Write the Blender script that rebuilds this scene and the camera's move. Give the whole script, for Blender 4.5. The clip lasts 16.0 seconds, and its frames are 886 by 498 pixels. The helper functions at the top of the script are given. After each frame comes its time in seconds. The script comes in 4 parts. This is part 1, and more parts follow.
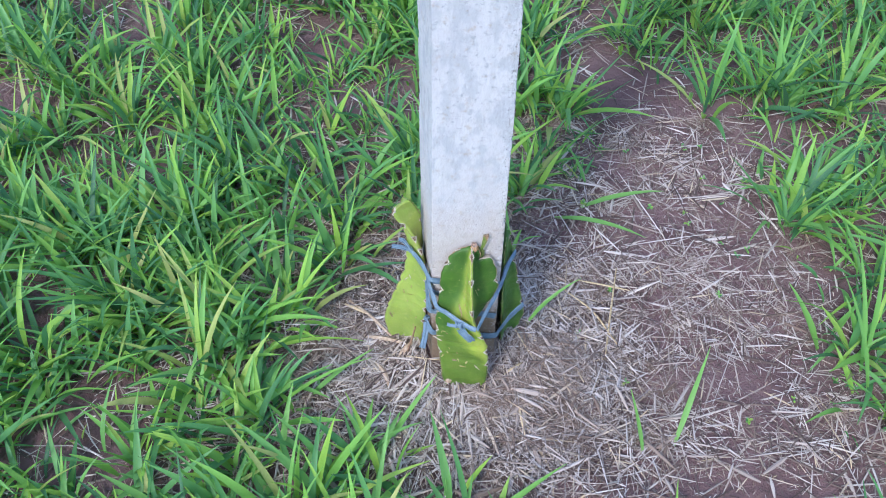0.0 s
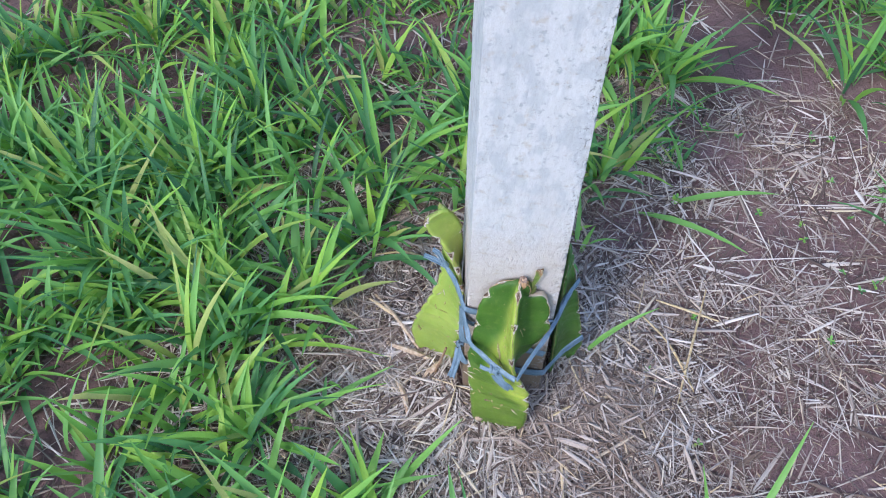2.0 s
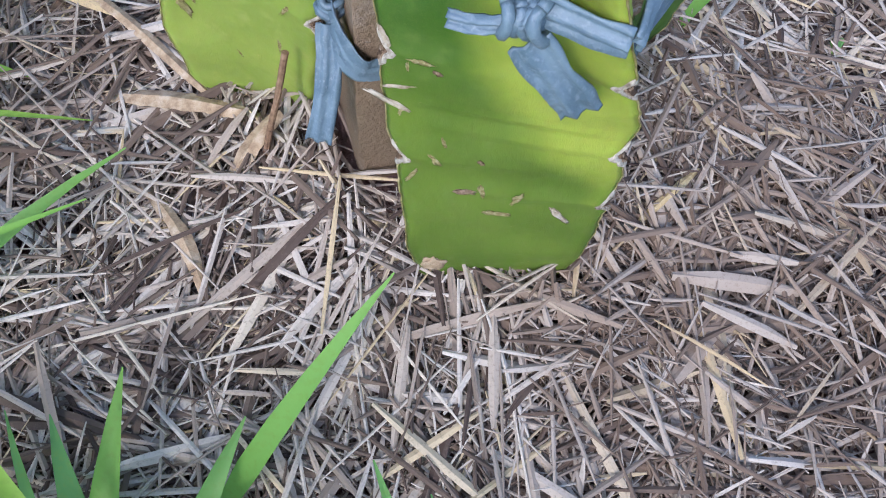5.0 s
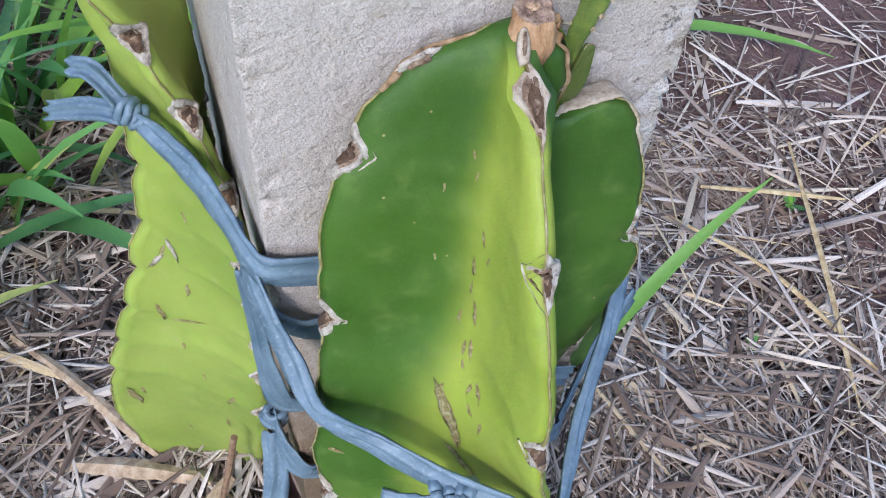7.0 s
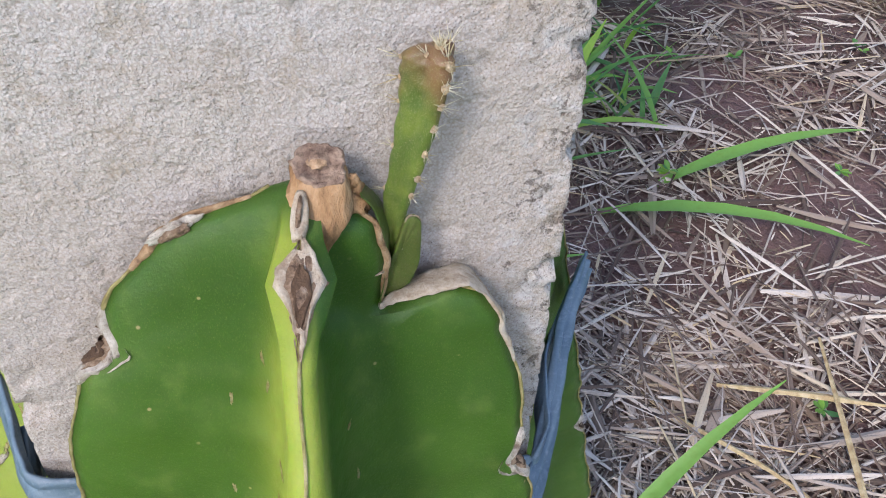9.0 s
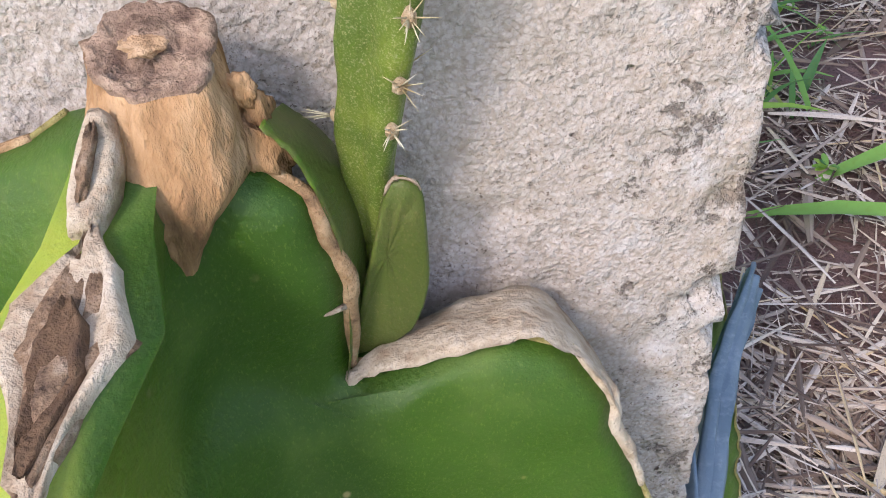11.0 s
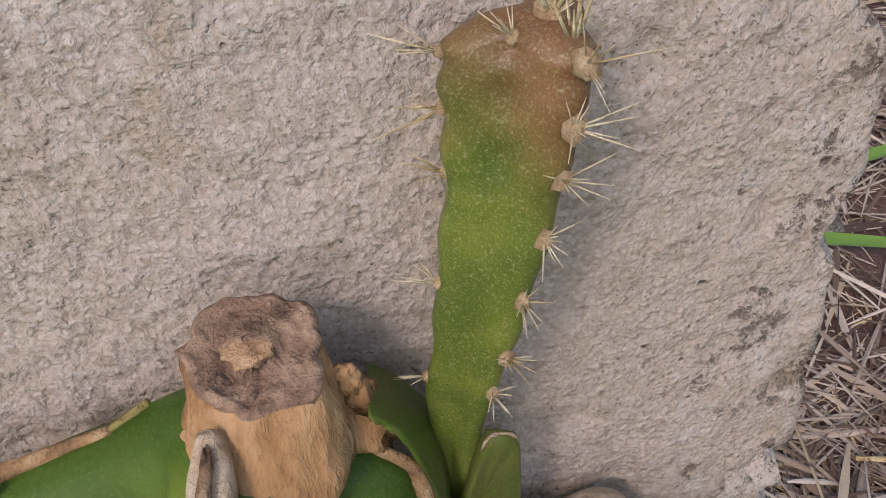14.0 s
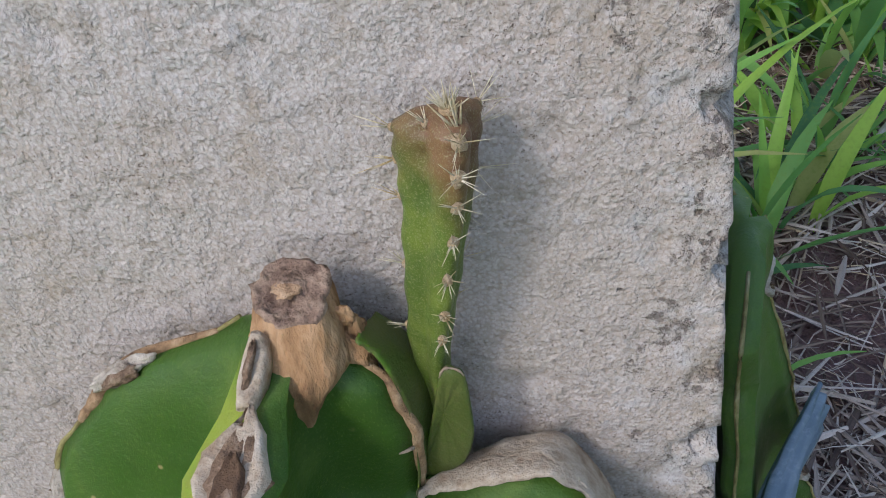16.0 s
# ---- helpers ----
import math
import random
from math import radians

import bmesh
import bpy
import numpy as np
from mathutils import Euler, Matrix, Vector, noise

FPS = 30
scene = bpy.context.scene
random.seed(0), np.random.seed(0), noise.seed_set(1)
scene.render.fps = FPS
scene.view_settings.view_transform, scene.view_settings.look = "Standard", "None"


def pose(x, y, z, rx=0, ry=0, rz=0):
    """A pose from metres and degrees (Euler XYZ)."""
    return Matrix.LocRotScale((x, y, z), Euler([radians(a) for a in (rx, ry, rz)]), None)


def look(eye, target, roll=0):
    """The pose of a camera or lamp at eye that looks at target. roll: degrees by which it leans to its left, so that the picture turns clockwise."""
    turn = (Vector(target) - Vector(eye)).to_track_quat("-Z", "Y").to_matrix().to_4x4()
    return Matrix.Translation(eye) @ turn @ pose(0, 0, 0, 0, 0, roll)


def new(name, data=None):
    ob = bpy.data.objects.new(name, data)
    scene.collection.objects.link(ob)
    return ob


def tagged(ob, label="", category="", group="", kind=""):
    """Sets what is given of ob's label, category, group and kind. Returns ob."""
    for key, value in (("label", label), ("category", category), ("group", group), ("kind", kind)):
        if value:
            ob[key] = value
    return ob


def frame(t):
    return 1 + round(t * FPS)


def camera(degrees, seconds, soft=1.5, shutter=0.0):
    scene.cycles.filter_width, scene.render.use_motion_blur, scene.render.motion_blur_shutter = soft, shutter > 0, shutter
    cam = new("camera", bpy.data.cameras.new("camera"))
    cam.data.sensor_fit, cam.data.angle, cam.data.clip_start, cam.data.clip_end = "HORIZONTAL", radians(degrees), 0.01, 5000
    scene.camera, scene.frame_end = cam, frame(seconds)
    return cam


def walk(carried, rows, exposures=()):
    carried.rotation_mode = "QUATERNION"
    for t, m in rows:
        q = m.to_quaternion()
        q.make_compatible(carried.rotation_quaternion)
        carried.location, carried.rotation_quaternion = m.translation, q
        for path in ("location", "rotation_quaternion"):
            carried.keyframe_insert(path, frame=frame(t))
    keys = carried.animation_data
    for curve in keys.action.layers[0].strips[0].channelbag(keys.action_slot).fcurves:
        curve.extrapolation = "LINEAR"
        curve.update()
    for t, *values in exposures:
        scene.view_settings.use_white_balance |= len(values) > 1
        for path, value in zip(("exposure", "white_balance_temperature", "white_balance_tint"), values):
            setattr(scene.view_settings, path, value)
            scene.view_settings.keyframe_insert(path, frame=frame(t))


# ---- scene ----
cam = camera(52.1, 16.0, soft=1.0)
PATH = [
    (0, (-0.101, -0.848, 1.259), (0.004, 0.481, -0.233), 0.8),
    (0.5, (-0.097, -0.794, 1.236), (0.006, 0.498, -0.287), 0.7),
    (1, (-0.057, -0.679, 1.213), (0.02, 0.55, -0.364), 0.9),
    (1.5, (-0.028, -0.602, 1.191), (-0.048, 0.568, -0.431), 1.6),
    (2, (-0.045, -0.541, 1.139), (-0.116, 0.597, -0.504), 0.8),
    (2.5, (-0.112, -0.421, 1.043), (-0.043, 0.596, -0.678), -0.1),
    (3, (-0.091, -0.31, 0.933), (0.002, 0.581, -0.855), -4.1),
    (3.5, (-0.039, -0.244, 0.794), (0.013, 0.518, -1.054), -5.6),
    (3.7, (-0.043, -0.236, 0.689), (-0.022, 0.536, -1.156), -7.7),
    (5.8, (-0.068, -0.168, 0.358), (0.283, 0.772, -1.372), 12.2),
    (6, (-0.067, -0.161, 0.373), (0.291, 0.816, -1.335), 10.9),
    (6.5, (-0.063, -0.151, 0.407), (0.309, 0.913, -1.246), 8.3),
    (7, (-0.051, -0.142, 0.434), (0.337, 0.999, -1.163), 5.4),
    (7.5, (-0.045, -0.136, 0.458), (0.356, 1.069, -1.087), 3.3),
    (8, (-0.035, -0.132, 0.454), (0.373, 1.111, -1.058), 2.8),
    (8.2, (-0.025, -0.129, 0.446), (0.383, 1.162, -1.026), 3.0),
    (10.3, (0.029, -0.069, 0.342), (0.059, 1.472, -0.933), -4.2),
    (10.5, (0.031, -0.06, 0.339), (0.04, 1.464, -0.956), -5.0),
    (11, (0.024, -0.058, 0.347), (0.058, 1.45, -0.967), -5.1),
    (11.5, (0.02, -0.06, 0.364), (0.051, 1.448, -0.948), -5.4),
    (12, (0.026, -0.058, 0.374), (0.021, 1.454, -0.935), -6.6),
    (12.5, (0.023, -0.058, 0.379), (0.022, 1.462, -0.921), -7.0),
    (13, (0.023, -0.049, 0.365), (0.088, 1.488, -0.913), -6.7),
    (13.5, (0.018, -0.038, 0.362), (0.195, 1.503, -0.9), -6.2),
    (14, (0.015, -0.046, 0.358), (0.224, 1.488, -0.909), -5.6),
    (14.5, (0.019, -0.05, 0.365), (0.249, 1.467, -0.919), -5.0),
    (15, (0.018, -0.052, 0.366), (0.253, 1.456, -0.926), -4.6),
    (15.5, (0.027, -0.064, 0.372), (0.034, 1.473, -0.908), -8.0),
    (16, (0.037, -0.073, 0.375), (-0.27, 1.498, -0.824), -10.9),
]
EXPOSURES = [(0.0, 1.15, 5480, 14), (3.7, 0.98, 5800, 14), (5.8, 0.93, 5800, 14), (7.0, 0.96, 5800, 14), (8.2, 0.74, 5900, 14), (10.3, 1.28, 7000, 19), (11.5, 0.98, 6650, 19), (12.5, 0.53, 6700, 20), (13.0, 0.59, 7250, 22), (13.5, 0.47, 7750, 24), (14.5, 0.35, 6950, 20), (15.5, 0.49, 6400, 16), (16.0, 0.50, 6300, 14)]
walk(cam, [(t, look(eye, target, roll)) for t, eye, target, roll in PATH], EXPOSURES)

# ---- light: hazy sun from behind the left shoulder, open sky above ----
SUN_EL, SUN_AZ = radians(43), radians(213)  # azimuth clockwise from +y
world = bpy.data.worlds.new("sky")
scene.world = world
world.use_nodes = True
sky = world.node_tree.nodes.new("ShaderNodeTexSky")
sky.sky_type, sky.sun_disc = "NISHITA", False
sky.sun_elevation, sky.sun_rotation = SUN_EL, SUN_AZ
sky.dust_density = 1.5
world.node_tree.links.new(sky.outputs[0], world.node_tree.nodes["Background"].inputs[0])
world.node_tree.nodes["Background"].inputs[1].default_value = 0.165
sun = new("sun", bpy.data.lights.new("sun", "SUN"))
sun.data.energy, sun.data.angle, sun.data.color = 1.0, radians(8), (1.0, 0.955, 0.90)
toward = Vector((math.sin(SUN_AZ) * math.cos(SUN_EL), math.cos(SUN_AZ) * math.cos(SUN_EL), math.sin(SUN_EL)))
sun.matrix_world = look(toward * 20, (0, 0, 0))

# ---- materials ----


class Mat:
    """A small builder of node materials in object space."""

    def __init__(self, name, rough=0.8, spec=0.4):
        self.m = bpy.data.materials.new(name)
        self.m.use_nodes = True
        self.n, self.l = self.m.node_tree.nodes, self.m.node_tree.links
        self.b = self.n["Principled BSDF"]
        self.b.inputs["Roughness"].default_value = rough
        self.b.inputs["Specular IOR Level"].default_value = spec
        self.co = self.n.new("ShaderNodeTexCoord").outputs["Object"]

    def noise(self, scale, detail=4.0, rough=0.55, stretch=None, distort=0.0):
        t = self.n.new("ShaderNodeTexNoise")
        t.inputs["Scale"].default_value, t.inputs["Detail"].default_value = scale, detail
        t.inputs["Roughness"].default_value, t.inputs["Distortion"].default_value = rough, distort
        co = self.co
        if stretch:
            mp = self.n.new("ShaderNodeMapping")
            mp.inputs["Scale"].default_value = stretch
            self.l.new(co, mp.inputs[0])
            co = mp.outputs[0]
        self.l.new(co, t.inputs["Vector"])
        return t.outputs[0]

    def cells(self, scale, feature="F1"):
        t = self.n.new("ShaderNodeTexVoronoi")
        t.feature = feature
        t.inputs["Scale"].default_value = scale
        self.l.new(self.co, t.inputs["Vector"])
        return t.outputs[0]

    def axis(self, k):
        s = self.n.new("ShaderNodeSeparateXYZ")
        self.l.new(self.co, s.inputs[0])
        return s.outputs[k]

    def random(self):
        return self.n.new("ShaderNodeNewGeometry").outputs["Random Per Island"]

    def remap(self, v, a, b, lo=0.0, hi=1.0):
        r = self.n.new("ShaderNodeMapRange")
        r.interpolation_type = "SMOOTHSTEP"
        for k, x in zip(("From Min", "From Max", "To Min", "To Max"), (a, b, lo, hi)):
            r.inputs[k].default_value = x
        self.l.new(v, r.inputs["Value"])
        return r.outputs[0]

    def math(self, op, a, b):
        r = self.n.new("ShaderNodeMath")
        r.operation = op
        for k, x in enumerate((a, b)):
            if isinstance(x, (int, float)):
                r.inputs[k].default_value = x
            else:
                self.l.new(x, r.inputs[k])
        return r.outputs[0]

    def mix(self, f, a, b, mode="MIX"):
        x = self.n.new("ShaderNodeMix")
        x.data_type, x.blend_type = "RGBA", mode
        for k, v in ((0, f), (6, a), (7, b)):
            if isinstance(v, (int, float)):
                x.inputs[k].default_value = v
            elif isinstance(v, tuple):
                x.inputs[k].default_value = (*v, 1)
            else:
                self.l.new(v, x.inputs[k])
        return x.outputs[2]

    def ramp(self, v, *stops):
        r = self.n.new("ShaderNodeValToRGB")
        e = r.color_ramp.elements
        while len(e) < len(stops):
            e.new(0.5)
        for k, (p, c) in enumerate(stops):
            e[k].position, e[k].color = p, (*c, 1)
        self.l.new(v, r.inputs[0])
        return r.outputs[0]

    def bump(self, v, dist, strength=1.0, prev=None):
        b = self.n.new("ShaderNodeBump")
        b.inputs["Distance"].default_value, b.inputs["Strength"].default_value = dist, strength
        self.l.new(v, b.inputs["Height"])
        if prev is not None:
            self.l.new(prev, b.inputs["Normal"])
        return b.outputs[0]

    def done(self, colour, normal=None, rough=None):
        self.l.new(colour, self.b.inputs["Base Color"])
        if normal is not None:
            self.l.new(normal, self.b.inputs["Normal"])
        if rough is not None:
            self.l.new(rough, self.b.inputs["Roughness"])
        return self.m

    def thin(self, colour, share=0.35):
        """Lets part of the light through, as leaves do."""
        t = self.n.new("ShaderNodeBsdfTranslucent")
        self.l.new(colour, t.inputs[0])
        x = self.n.new("ShaderNodeMixShader")
        x.inputs[0].default_value = share
        self.l.new(self.b.outputs[0], x.inputs[1])
        self.l.new(t.outputs[0], x.inputs[2])
        self.l.new(x.outputs[0], self.n["Material Output"].inputs[0])


def concrete_material():
    """Weathered cast concrete: sandy grain with shade coloured into its hollows, scuffed pale edges, grey streaks
    higher up.
    """
    k = Mat("rough_concrete", 0.95, 0.2)
    big, mid = k.noise(14, 5), k.noise(110, 6, 0.65)
    grain, sand, coarse = k.noise(850, 4, 0.6), k.noise(3000, 4, 0.75), k.noise(380, 3, 0.55)
    c = k.ramp(big, (0.3, (0.53, 0.505, 0.49)), (0.7, (0.625, 0.61, 0.60)))
    c = k.mix(k.remap(mid, 0.46, 0.70, 0, 0.4), c, (0.43, 0.375, 0.32))
    c = k.mix(k.remap(k.noise(45, 4, 0.6), 0.52, 0.68, 0, 0.4), c, (0.60, 0.575, 0.545))
    # low spots of the grain darkened, small shade held in the colour
    c = k.mix(k.remap(grain, 0.46, 0.31, 0, 0.55), c, (0.26, 0.20, 0.15))
    c = k.mix(k.remap(sand, 0.56, 0.74, 0, 0.5), c, (0.68, 0.64, 0.585))
    pebble = k.math("ADD", k.cells(2000), k.math("MULTIPLY", sand, 1.1))
    # the same painted shade in the gaps between pebbles and sand
    c = k.mix(k.remap(pebble, 0.85, 1.25, 0, 0.45), c, (0.28, 0.225, 0.175))
    c = k.mix(k.remap(sand, 0.42, 0.26, 0, 0.4), c, (0.25, 0.205, 0.165))
    # warm light low down, cool skylight higher up, both put into the colour
    light_tint = k.math("ADD", k.axis(2), k.math("MULTIPLY", big, 0.15))
    c = k.mix(k.remap(light_tint, 0.38, 0.48, 0.32, 0.0), c, (0.47, 0.375, 0.285))
    c = k.mix(k.remap(light_tint, 0.42, 0.56, 0.0, 0.6), c, (0.515, 0.52, 0.53))
    streak = k.noise(30, 5, 0.65, (1, 1, 0.10))
    c = k.mix(k.math("MULTIPLY", k.remap(streak, 0.48, 0.66, 0, 0.65), k.remap(k.axis(2), 0.38, 0.52, 0.25, 1.0)), c, (0.37, 0.375, 0.38))
    flake = k.math("MULTIPLY", k.remap(k.noise(120, 6, 0.72), 0.56, 0.61, 0, 0.75), k.remap(k.axis(2), 0.40, 0.55, 0.0, 1.0))
    c = k.mix(flake, c, (0.30, 0.305, 0.31))
    bare = k.math("MULTIPLY", k.remap(k.noise(38, 5, 0.6, (1, 1, 0.6)), 0.48, 0.58, 0, 0.7), k.remap(k.axis(2), 0.35, 0.43, 0.0, 1.0))
    c = k.mix(bare, c, (0.385, 0.39, 0.40))
    foot = k.math("ADD", k.axis(2), k.math("MULTIPLY", k.noise(60, 5, 0.65), 0.12))
    c = k.mix(k.remap(foot, 0.19, 0.28, 0.9, 0.0), c, (0.19, 0.125, 0.07))
    edge = k.remap(k.axis(0), 0.026, 0.050, 0.0, 0.13)
    scuff = k.math("ADD", k.noise(160, 5, 0.7), edge)
    c = k.mix(k.remap(scuff, 0.62, 0.76, 0, 0.4), c, (0.62, 0.63, 0.65))
    worn = k.math("ADD", k.noise(210, 6, 0.80), k.math("MULTIPLY", edge, 1.0))
    c = k.mix(k.remap(worn, 0.70, 0.74, 0, 0.85), c, (0.20, 0.165, 0.145))
    pits = k.math("ADD", k.cells(330), k.math("MULTIPLY", k.noise(900, 3), 0.6))
    pore = k.math("MULTIPLY", k.remap(pits, 0.30, 0.42, 1, 0), k.remap(k.math("ADD", k.noise(60, 3), edge), 0.60, 0.70))
    c = k.mix(pore, c, (0.15, 0.11, 0.085))
    grit = k.math("MULTIPLY", k.remap(k.noise(2300, 4, 0.75), 0.57, 0.66, 0, 0.9), k.remap(k.math("ADD", k.noise(55, 4, 0.6), k.math("MULTIPLY", edge, 0.8)), 0.44, 0.60, 0.30, 1.0))
    c = k.mix(k.remap(k.noise(75, 5, 0.7), 0.54, 0.68, 0, 0.45), c, (0.36, 0.285, 0.20))
    c = k.mix(grit, c, (0.13, 0.095, 0.07))
    cast = k.remap(k.axis(2), 0.35, 0.43, 1.0, 0.35)  # the face is smoother above the splashed foot
    n = k.bump(k.math("MULTIPLY", mid, cast), 0.0012, 0.8)
    n = k.bump(k.math("MULTIPLY", coarse, cast), 0.0012, 0.8, n)
    n = k.bump(k.math("SUBTRACT", 1.0, pebble), 0.00006, 0.9, n)
    n = k.bump(k.math("MULTIPLY", grain, cast), 0.0007, 0.9, n)
    n = k.bump(sand, 0.00025, 0.9, n)
    n = k.bump(k.remap(worn, 0.68, 0.74, 1, 0), 0.0005, 0.8, n)
    n = k.bump(k.math("SUBTRACT", 1.0, pore), 0.0010, 0.8, n)
    return k.done(c, n)


def skin_material(name, deep, light, pale, lit_yellow=None):
    k = Mat(name, 0.45, 0.30)
    big, mid, fine = k.noise(22, 4), k.noise(120, 4), k.noise(1900, 3)
    c = k.mix(k.remap(big, 0.3, 0.7), deep, light)
    if lit_yellow:  # yellow-green wing and foot; the light they catch is put into the colour
        off = k.math("ADD", k.math("MULTIPLY", k.axis(1), -1.0), k.math("MULTIPLY", k.axis(2), 0.21))
        off = k.math("ADD", off, k.math("MULTIPLY", big, 0.006))
        foot = k.math("SUBTRACT", k.axis(2), k.math("MULTIPLY", big, 0.03))
        side = k.math("MAXIMUM", k.remap(k.axis(0), 0.0040, 0.0068, 1.0, 0.0), k.remap(k.axis(2), 0.225, 0.262, 1.0, 0.0))
        share = k.math("MAXIMUM", k.math("MULTIPLY", side, k.remap(off, 0.0770, 0.0870)), k.remap(foot, 0.12, 0.165, 0.28, 0.0))
        c = k.mix(share, c, k.mix(k.remap(big, 0.3, 0.7), *lit_yellow))
    c = k.mix(k.remap(mid, 0.5, 0.8, 0, 0.4), c, pale)
    c = k.mix(k.remap(fine, 0.6, 0.8, 0, 0.3), c, pale)
    speck = k.remap(k.cells(190), 0.035, 0.09, 0.7, 0)
    c = k.mix(k.math("MULTIPLY", speck, k.remap(k.noise(60, 2), 0.5, 0.6)), c, (0.45, 0.36, 0.18))
    hair = k.noise(5200, 3, 0.7, (1, 1, 0.45))
    c = k.mix(k.remap(hair, 0.54, 0.72, 0, 0.42), c, pale)
    c = k.mix(k.remap(hair, 0.42, 0.26, 0, 0.4), c, deep)
    n = k.bump(mid, 0.0010, 0.5)
    n = k.bump(fine, 0.00018, 0.7, n)
    n = k.bump(hair, 0.00005, 0.8, n)
    k.b.inputs["Subsurface Weight"].default_value = 0.25
    k.b.inputs["Subsurface Radius"].default_value = (0.35, 1.0, 0.12)
    k.b.inputs["Subsurface Scale"].default_value = 0.004
    return k.done(c, n, k.remap(mid, 0.3, 0.7, 0.40, 0.6))


def bark_material(name, a, b, dark, scale=1.0, stretch=None):
    k = Mat(name, 0.85, 0.3)
    mid, fine = k.noise(260 * scale, 6, 0.65, stretch), k.noise(1400 * scale, 4, 0.7, stretch)
    c = k.ramp(mid, (0.32, dark), (0.5, a), (0.68, b))
    c = k.mix(k.remap(fine, 0.55, 0.75, 0, 0.5), c, dark)
    return k.done(c, k.bump(fine, 0.0004, 0.8, k.bump(mid, 0.0012, 0.9)))


def ribbon_material():
    k = Mat("blue_ribbon", 0.42, 0.5)
    fib = k.noise(600, 5, 0.6)
    mid = k.noise(90, 4)
    c = k.mix(k.remap(mid, 0.3, 0.7), (0.088, 0.140, 0.185), (0.15, 0.215, 0.27))
    c = k.mix(k.remap(fib, 0.5, 0.75, 0, 0.5), c, (0.29, 0.345, 0.40))
    return k.done(c, k.bump(fib, 0.0005, 0.7))


def straw_material():
    k = Mat("dry_straw", 0.75, 0.3)
    c = k.ramp(k.random(), (0.0, (0.07, 0.045, 0.036)), (0.3, (0.175, 0.125, 0.095)), (0.55, (0.44, 0.355, 0.285)), (0.9, (0.63, 0.56, 0.485)), (1.0, (0.58, 0.44, 0.25)))
    f = k.noise(700, 4, 0.6)
    c = k.mix(k.remap(f, 0.5, 0.75, 0, 0.5), c, (0.17, 0.13, 0.10))
    c = k.mix(k.remap(k.noise(9, 3), 0.47, 0.62, 0, 0.45), c, (0.24, 0.165, 0.115))
    return k.done(c, k.bump(f, 0.0004, 0.5))


def grass_material(name, stops):
    k = Mat(name, 0.45, 0.32)
    c = k.ramp(k.random(), *stops)
    f = k.noise(350, 3)
    c = k.mix(k.remap(f, 0.45, 0.75, 0, 0.35), c, (0.22, 0.34, 0.06))
    k.thin(c, 0.42)
    return k.done(c, k.bump(f, 0.0005, 0.4))


def soil_material():
    k = Mat("red_soil", 0.95, 0.2)
    big, mid, fine = k.noise(9, 5), k.noise(90, 6, 0.65), k.noise(700, 5, 0.7)
    c = k.ramp(big, (0.3, (0.155, 0.092, 0.082)), (0.7, (0.25, 0.155, 0.14)))
    c = k.mix(k.remap(mid, 0.5, 0.75, 0, 0.6), c, (0.20, 0.13, 0.105))
    c = k.mix(k.remap(fine, 0.55, 0.8, 0, 0.6), c, (0.055, 0.03, 0.025))
    return k.done(c, k.bump(fine, 0.002, 0.8, k.bump(mid, 0.010, 0.8)))


CONCRETE = concrete_material()
SKIN_FRONT = skin_material("cactus_green", (0.032, 0.085, 0.009), (0.056, 0.125, 0.015), (0.16, 0.23, 0.05), ((0.225, 0.30, 0.036), (0.32, 0.38, 0.056)))
SKIN_YELLOW = skin_material("cactus_yellow_green", (0.215, 0.295, 0.050), (0.30, 0.375, 0.070), (0.42, 0.45, 0.14))
SKIN_DARK = skin_material("cactus_dark_green", (0.05, 0.11, 0.02), (0.085, 0.16, 0.03), (0.16, 0.24, 0.06))
SKIN_OLIVE = skin_material("olive_scale", (0.075, 0.105, 0.022), (0.12, 0.145, 0.035), (0.21, 0.19, 0.08))


def sprout_material():
    k = Mat("sprout_skin", 0.45, 0.4)
    big, mid, fine = k.noise(220, 3), k.noise(700, 3), k.noise(3500, 2)
    green = k.mix(k.remap(big, 0.3, 0.7), (0.075, 0.125, 0.018), (0.15, 0.205, 0.03))
    red = k.mix(k.remap(big, 0.3, 0.7), (0.15, 0.062, 0.036), (0.22, 0.11, 0.055))
    head = k.math("ADD", k.axis(2), k.math("MULTIPLY", big, 0.010))
    head = k.math("ADD", head, k.remap(k.axis(0), 0.0225, 0.0285, -0.0015, 0.0050))
    c = k.mix(k.remap(head, 0.3325, 0.3440, 0, 0.9), green, red)
    c = k.mix(k.remap(fine, 0.55, 0.75, 0, 0.35), c, (0.36, 0.34, 0.17))
    hair = k.noise(7000, 3, 0.7)
    c = k.mix(k.remap(hair, 0.50, 0.68, 0, 0.4), c, (0.36, 0.36, 0.22))
    c = k.mix(k.remap(hair, 0.44, 0.30, 0, 0.4), c, (0.05, 0.055, 0.015))
    k.b.inputs["Subsurface Weight"].default_value = 0.2
    k.b.inputs["Subsurface Radius"].default_value = (0.4, 1.0, 0.15)
    k.b.inputs["Subsurface Scale"].default_value = 0.002
    return k.done(c, k.bump(fine, 0.0001, 0.6, k.bump(mid, 0.0003, 0.6)))


